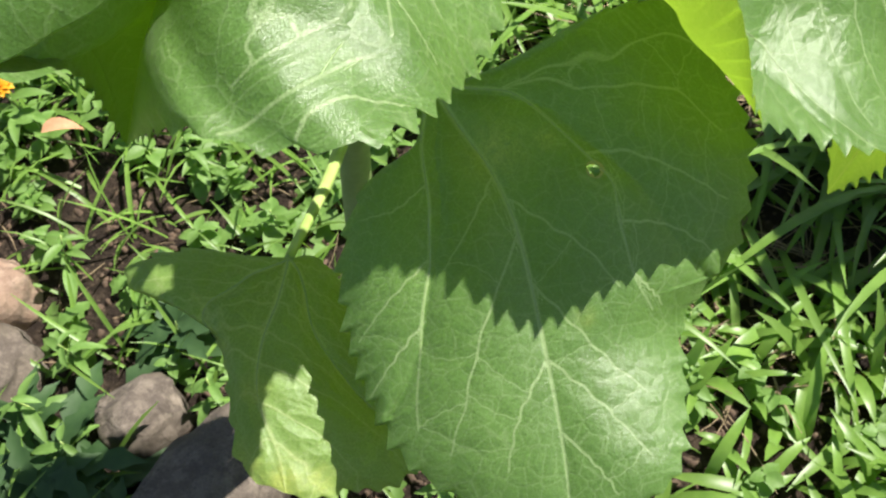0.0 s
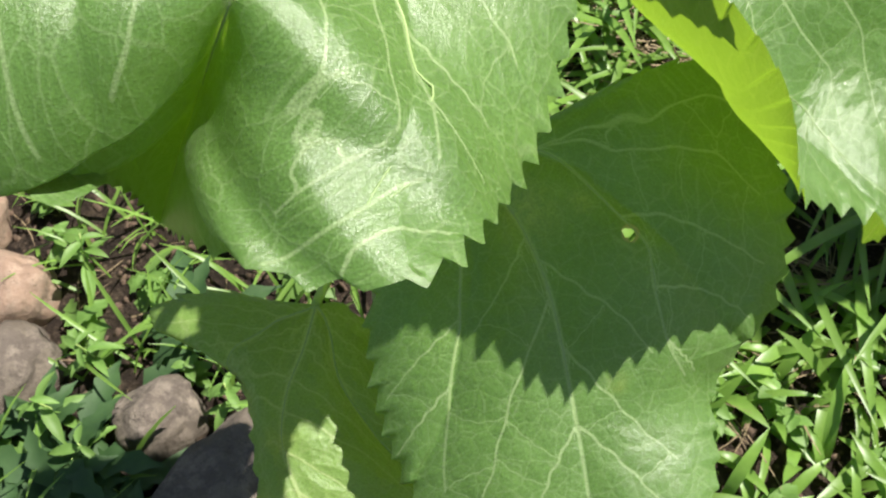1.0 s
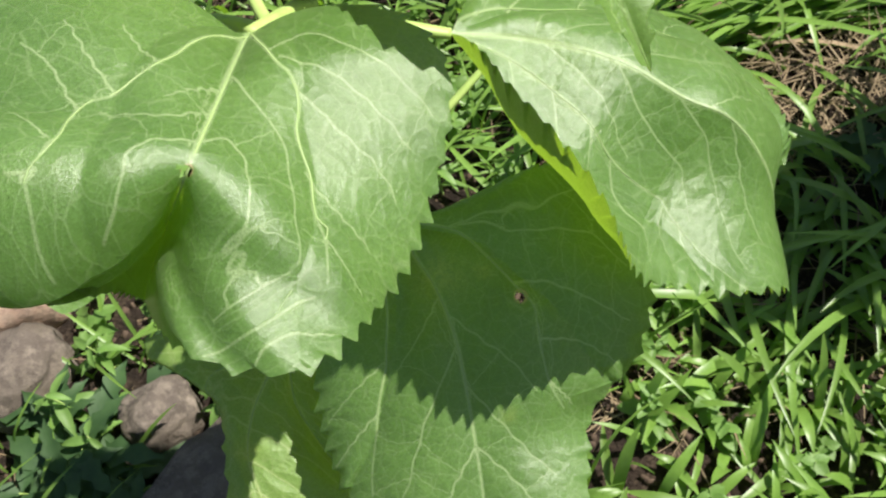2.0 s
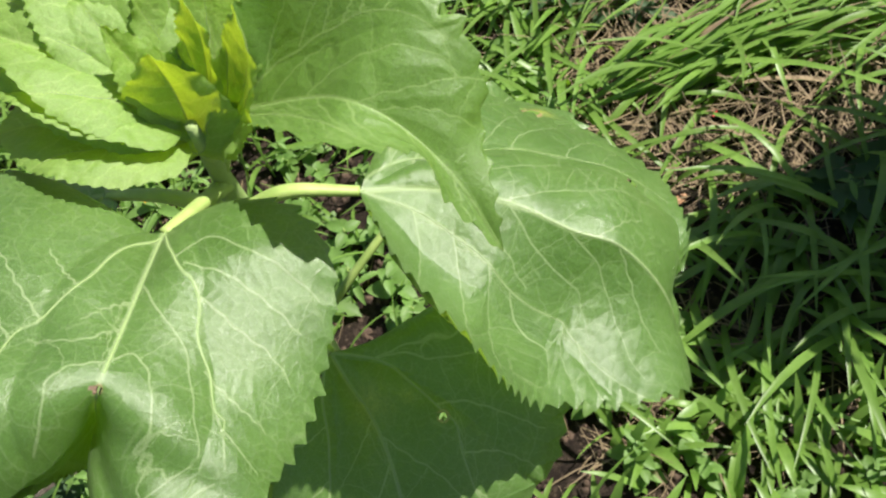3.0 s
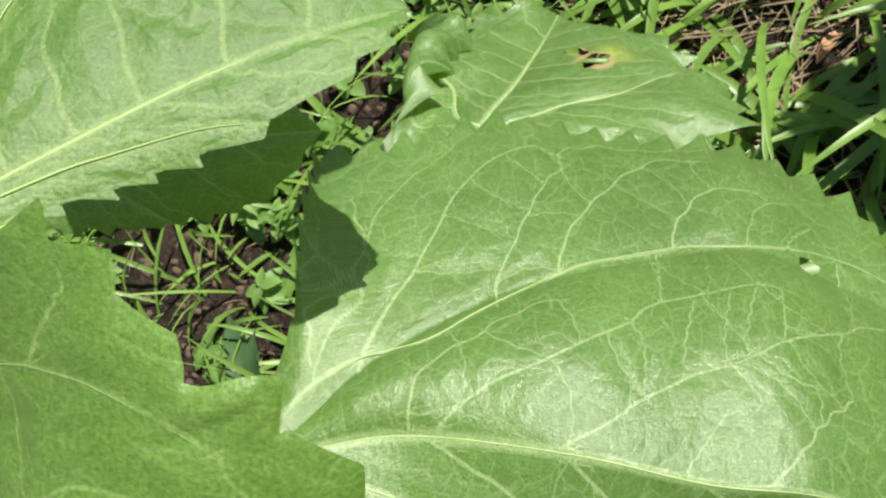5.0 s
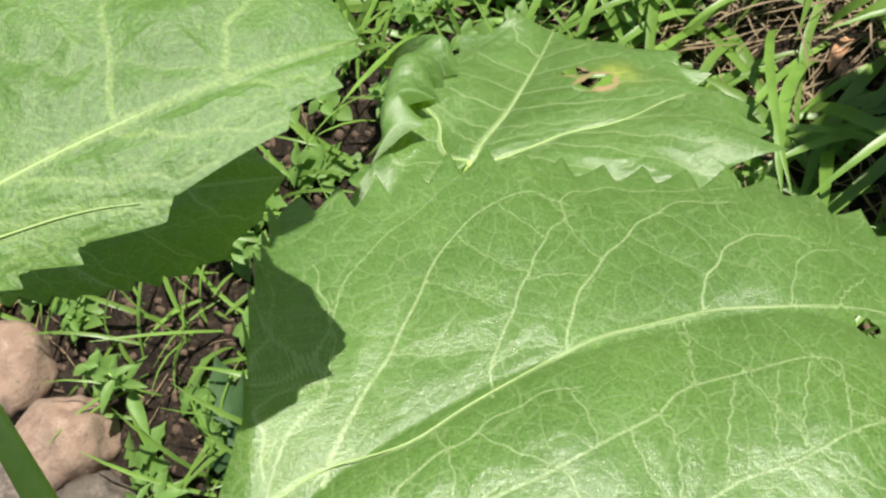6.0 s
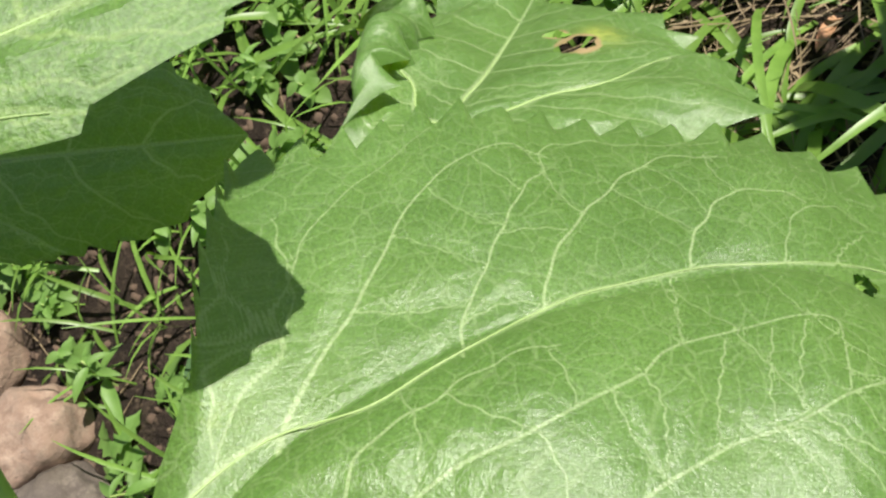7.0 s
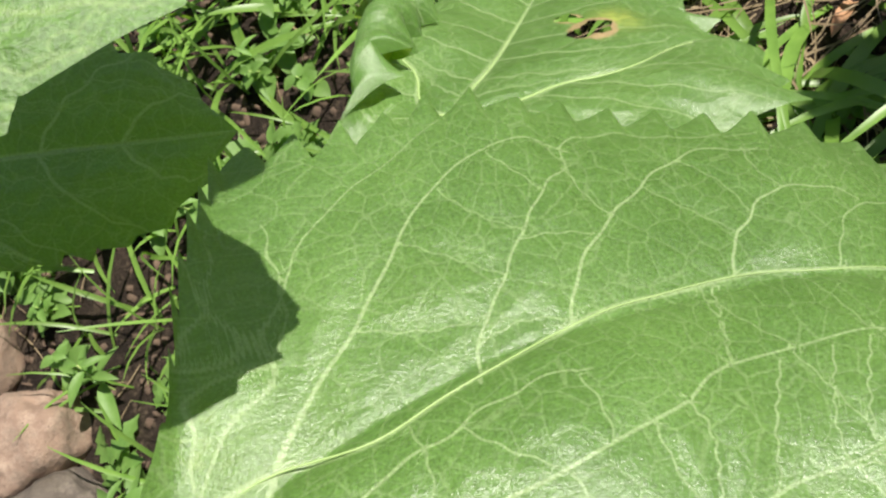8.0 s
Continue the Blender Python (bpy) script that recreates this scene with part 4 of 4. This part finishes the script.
for _ in range(500):
    x, y = rng.uniform(-1.0, 0.15), rng.uniform(0.3, 1.8)
    straw.blade((x, y, lie(x, y) + 0.004), rng.uniform(0, 6.28), rng.uniform(0.02, 0.08), rng.uniform(0.0012, 0.003), rng.uniform(-0.3, 0.6), rng.uniform(-0.05, 0.3), segs=4, lean=rng.uniform(-0.9, 0.9))
for _ in range(1500):
    x, y = rng.uniform(0.22, 0.85), rng.uniform(0.82, 1.45)
    straw.blade((x, y, lie(x, y) + rng.uniform(0.0, 0.02)), rng.uniform(0, 6.28), rng.uniform(0.04, 0.15), rng.uniform(0.0014, 0.0035), rng.uniform(-0.3, 0.8), rng.uniform(-0.05, 0.5), segs=5, lean=rng.uniform(-1.2, 1.2))
# thinner grass further out, past what the walk looks at
far_rng = random.Random(9)
for _ in range(9000):
    a, d = far_rng.uniform(0, 6.28), 1.15 + abs(far_rng.gauss(0, 0.8))
    x, y = d * math.cos(a), 1.0 + d * math.sin(a)
    if y > 0.15 or abs(x) > 0.7:
        long_.blade((x, y, lie(x, y)), far_rng.uniform(0, 6.28), far_rng.uniform(0.06, 0.2), far_rng.uniform(0.006, 0.013), far_rng.uniform(0.6, 1.8), far_rng.uniform(0.4, 1.3), segs=5, lean=far_rng.uniform(-0.6, 0.6))
short.done("grass", GRASS, "short bright green broad-bladed grass in sun", "grass")
long_.done("long_grass", GRASS, "long green grass blades bent over one another", "grass")
straw.done("dry_straw", STRAW, "dry tan grass straw lying on the ground", "straw")

chips = Sheets()
for _ in range(2600):
    x, y = rng.uniform(-0.9, 0.35), rng.uniform(0.3, 1.4)
    a, h = rng.uniform(0, 6.28), rng.uniform(0.003, 0.008)
    ln, w = rng.uniform(0.005, 0.017), rng.uniform(0.003, 0.008)
    c, s, z, b = math.cos(a), math.sin(a), lie(x, y) - 0.001, len(chips.v)
    tip = rng.uniform(-0.3, 0.3)
    for k, (du, dv, dz) in enumerate(((-1, -1, 0), (1, -1, 0), (1, 1, 0), (-1, 1, 0), (-0.7, -0.6, 1), (0.8, -0.7, 1), (0.6, 0.7, 1), (-0.8, 0.6, 1))):
        chips.v.append((x + c * du * ln / 2 - s * dv * w / 2, y + s * du * ln / 2 + c * dv * w / 2, z + h * dz * (1 + tip * du)))
    chips.f += [(b, b + 1, b + 5, b + 4), (b + 1, b + 2, b + 6, b + 5), (b + 2, b + 3, b + 7, b + 6), (b + 3, b, b + 4, b + 7), (b + 4, b + 5, b + 6, b + 7)]
chip_ob = chips.done("mulch", MULCH, "bits of dark brown bark mulch and clods", "mulch")


# ---- weeds ----
def small_leaf_mesh(name, length, width, fold, bend, material, lobes=0):
    """An oval leaf of a weed, folded along its middle and bent back."""
    v, f, n = [], [], 9
    for i in range(n):
        t = i / (n - 1)
        w = width * 0.5 * math.sin(math.pi * min(1, t ** 0.8)) ** 0.8 if 0 < i < n - 1 else 0.0004
        if lobes and i % 2:
            w *= 0.55
        x = length * math.sin(bend * t) / bend if bend else length * t
        z = -length * (1 - math.cos(bend * t)) / bend if bend else 0
        v += [(x, w, z + fold * w), (x, w * 0.5, z + fold * w * 0.35), (x, 0, z), (x, -w * 0.5, z + fold * w * 0.35), (x, -w, z + fold * w)]
    for i in range(n - 1):
        for j in range(4):
            a = 5 * i + j
            f.append((a, a + 1, a + 6, a + 5))
    me = bpy.data.meshes.new(name)
    me.from_pydata(v, [], f)
    me.polygons.foreach_set("use_smooth", [True] * len(me.polygons))
    me.materials.append(material)
    return me


OVAL = small_leaf_mesh("oval_leaf", 0.044, 0.026, 0.3, 0.7, WEED)
ROUND = small_leaf_mesh("round_leaf", 0.036, 0.029, 0.2, 0.5, WEED)
LANCE = small_leaf_mesh("lance_leaf", 0.055, 0.016, 0.35, 0.9, WEED)
LOBED = small_leaf_mesh("lobed_leaf", 0.075, 0.045, 0.25, 0.6, WEED, 1)


def weed(mesh, count, height, spread, label, seed, scale=1.0):
    r = random.Random(seed)
    ob = tagged(new("weed"), label, "weed", "weeds in the bed")
    top = (r.uniform(-0.01, 0.01), r.uniform(-0.01, 0.01), height)
    tube("stalk", [(0, 0, -0.01), (top[0] * 0.3, top[1] * 0.3, height * 0.5), top], (0.0016, 0.0013, 0.0009), PETIOLE, ob, around=6, n=8)
    for k in range(count):
        leaf = new("leaf", mesh)
        leaf.parent = ob
        t = 0.25 + 0.75 * k / max(1, count - 1)
        a = k * 2.4 + r.uniform(-0.3, 0.3)
        size = scale * r.uniform(0.65, 1.1) * (1.1 - 0.45 * t)
        leaf.matrix_basis = Matrix.Translation((top[0] * t, top[1] * t, height * t)) @ Matrix.Rotation(a, 4, "Z") @ Matrix.Rotation(r.uniform(-0.7, 0.0) * spread, 4, "Y") @ Matrix.Rotation(r.uniform(-0.3, 0.3), 4, "X") @ Matrix.Diagonal((size, size, size, 1))
    return ob


KINDS = [
    weed(OVAL, 9, 0.060, 0.8, "leafy green weed with small oval leaves", 1),
    weed(OVAL, 7, 0.040, 0.5, "low weed with small oval leaves", 2, 1.2),
    weed(ROUND, 8, 0.050, 0.6, "weed with round pale green leaves", 3),
    weed(LANCE, 9, 0.070, 0.9, "weed with narrow pointed leaves", 4),
    weed(LOBED, 7, 0.030, 0.5, "low weed with lobed leaves", 5),
]
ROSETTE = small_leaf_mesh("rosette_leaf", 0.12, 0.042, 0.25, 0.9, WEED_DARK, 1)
KINDS.append(weed(ROSETTE, 9, 0.045, 1.2, "dark green rosette weed with long lobed leaves", 6))
PLACES = []
for _ in range(330):
    x, y = rng.uniform(-0.85, 0.22), rng.uniform(0.42, 1.6)
    if on_stone(x, y) or math.hypot(x + 0.09, y - 0.6) < 0.035:
        continue
    PLACES.append((x, y))
PLACES += [(-0.40, 0.545), (-0.43, 0.525), (-0.45, 0.56), (-0.385, 0.60), (-0.30, 0.62), (-0.255, 0.575)]
for _ in range(60):
    PLACES.append((rng.uniform(0.18, 0.75), rng.uniform(0.25, 0.75)))
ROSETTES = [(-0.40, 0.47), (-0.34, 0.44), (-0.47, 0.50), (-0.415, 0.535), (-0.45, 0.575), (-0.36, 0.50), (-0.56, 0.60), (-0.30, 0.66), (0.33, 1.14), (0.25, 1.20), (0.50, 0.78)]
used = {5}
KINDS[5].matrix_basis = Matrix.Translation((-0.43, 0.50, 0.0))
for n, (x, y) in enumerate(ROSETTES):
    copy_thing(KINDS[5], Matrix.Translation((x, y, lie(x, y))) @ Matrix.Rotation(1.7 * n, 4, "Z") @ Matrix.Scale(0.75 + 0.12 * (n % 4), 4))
for n, (x, y) in enumerate(PLACES):
    k = rng.choice((0, 0, 1, 1, 2, 3, 4) if x < 0.2 else (1, 2, 2, 3))
    m = Matrix.Translation((x, y, lie(x, y))) @ Matrix.Rotation(rng.uniform(0, 6.28), 4, "Z") @ Matrix.Rotation(rng.uniform(-0.25, 0.25), 4, "X") @ Matrix.Scale(rng.uniform(0.6, 1.05), 4)
    if k in used:
        ob = copy_thing(KINDS[k], m)
    else:
        used.add(k)
        ob = KINDS[k]
        ob.matrix_basis = m


# ---- flowers, fallen bits ----
def flower(x, y, height, size, label):
    """A small double orange flower on its stalk."""
    r = random.Random(int(1000 * (x + y)))
    ob = tagged(new("marigold"), label, "flower", "orange flowers in the bed")
    tube("stalk", [(0, 0, -0.01), (0.004, 0.002, height * 0.5), (0, 0, height)], (0.0018, 0.0015, 0.0014), STEM, ob, around=7, n=10)
    for ring, (count, lift, length) in enumerate(((11, 0.25, 1.0), (9, 0.6, 0.8), (6, 1.0, 0.55))):
        for k in range(count):
            p = new("petal", PETAL_MESH)
            p.parent = ob
            z = size * length * r.uniform(0.85, 1.1)
            p.matrix_basis = Matrix.Translation((0, 0, height)) @ Matrix.Rotation(6.283 * (k + 0.5 * ring) / count, 4, "Z") @ Matrix.Rotation(-lift + r.uniform(-0.15, 0.15), 4, "Y") @ Matrix.Diagonal((z, z, z, 1))
    for k in range(8):
        leaf = new("leaf", LANCE)
        leaf.parent = ob
        t = r.uniform(0.2, 0.8)
        leaf.matrix_basis = Matrix.Translation((0, 0, height * t)) @ Matrix.Rotation(2.4 * k, 4, "Z") @ Matrix.Rotation(-0.4, 4, "Y")
    ob.location = (x, y, lie(x, y))
    return ob


PETAL_MESH = small_leaf_mesh("petal", 1.0, 0.62, 0.3, 0.8, PETAL)
flower(-0.494, 0.988, 0.10, 0.018, "bright orange marigold flower among weeds")
flower(-0.399, 1.019, 0.10, 0.013, "small orange marigold flower among weeds")
flower(-0.358, 0.953, 0.10, 0.012, "small orange marigold flower half hidden by weeds")


def fallen(name, x, y, z, length, width, turn, tilt, material, label, category):
    me = small_leaf_mesh(name, length, width, 0.6, 1.1, material)
    ob = tagged(new(name, me), label, category)
    ob.matrix_basis = Matrix.Translation((x, y, lie(x, y) + z)) @ Matrix.Rotation(turn, 4, "Z") @ Matrix.Rotation(tilt, 4, "Y")
    return ob


fallen("dead_leaf", -0.44, 0.915, 0.09, 0.050, 0.022, 0.3, -0.1, DEAD, "curled dry orange-brown leaf lying among weeds", "leaf")
fallen("dead_leaf", -0.16, 0.70, 0.008, 0.04, 0.016, 2.0, 0.0, DEAD, "dry brown leaf lying on the soil", "leaf")
fallen("dead_leaf", 0.30, 0.80, 0.015, 0.06, 0.012, 0.8, 0.0, DEAD, "dry tan leaf blade lying in the grass", "leaf")
fallen("dead_leaf", -0.60, 0.93, 0.02, 0.05, 0.025, 1.2, -0.1, DEAD, "dry orange-brown leaf lying by a stone", "leaf")
fallen("red_petal", 0.383, 0.923, 0.02, 0.020, 0.006, 1.1, -0.3, RED, "small bright red petal lying in the grass", "petal")
tw = tagged(new("twig"), "thin dry straw-coloured twig lying over the grass", "twig")
tube("stick", [(0.355, 0.875, 0.035), (0.40, 0.885, 0.04), (0.45, 0.895, 0.045)], (0.0016, 0.0014, 0.001), STRAW, tw, around=6, n=14)

# unseen tall weeds, added at the grass side to shade the long grass
SHADE_WEED = weed(OVAL, 46, 0.78, 0.9, "unseen tall leafy green weed, added to shade the long grass", 11, 3.2)
SHADE_WEED.matrix_basis = Matrix.Translation((0.80, 0.86, 0.0))
copy_thing(SHADE_WEED, Matrix.Translation((0.88, 0.82, 0.0)) @ Matrix.Rotation(1.1, 4, "Z"))
copy_thing(SHADE_WEED, Matrix.Translation((0.96, 0.90, 0.0)) @ Matrix.Rotation(2.3, 4, "Z") @ Matrix.Scale(0.8, 4))
copy_thing(SHADE_WEED, Matrix.Translation((0.84, 0.755, 0.0)) @ Matrix.Rotation(0.6, 4, "Z"))
copy_thing(SHADE_WEED, Matrix.Translation((0.93, 0.775, 0.0)) @ Matrix.Rotation(3.0, 4, "Z"))
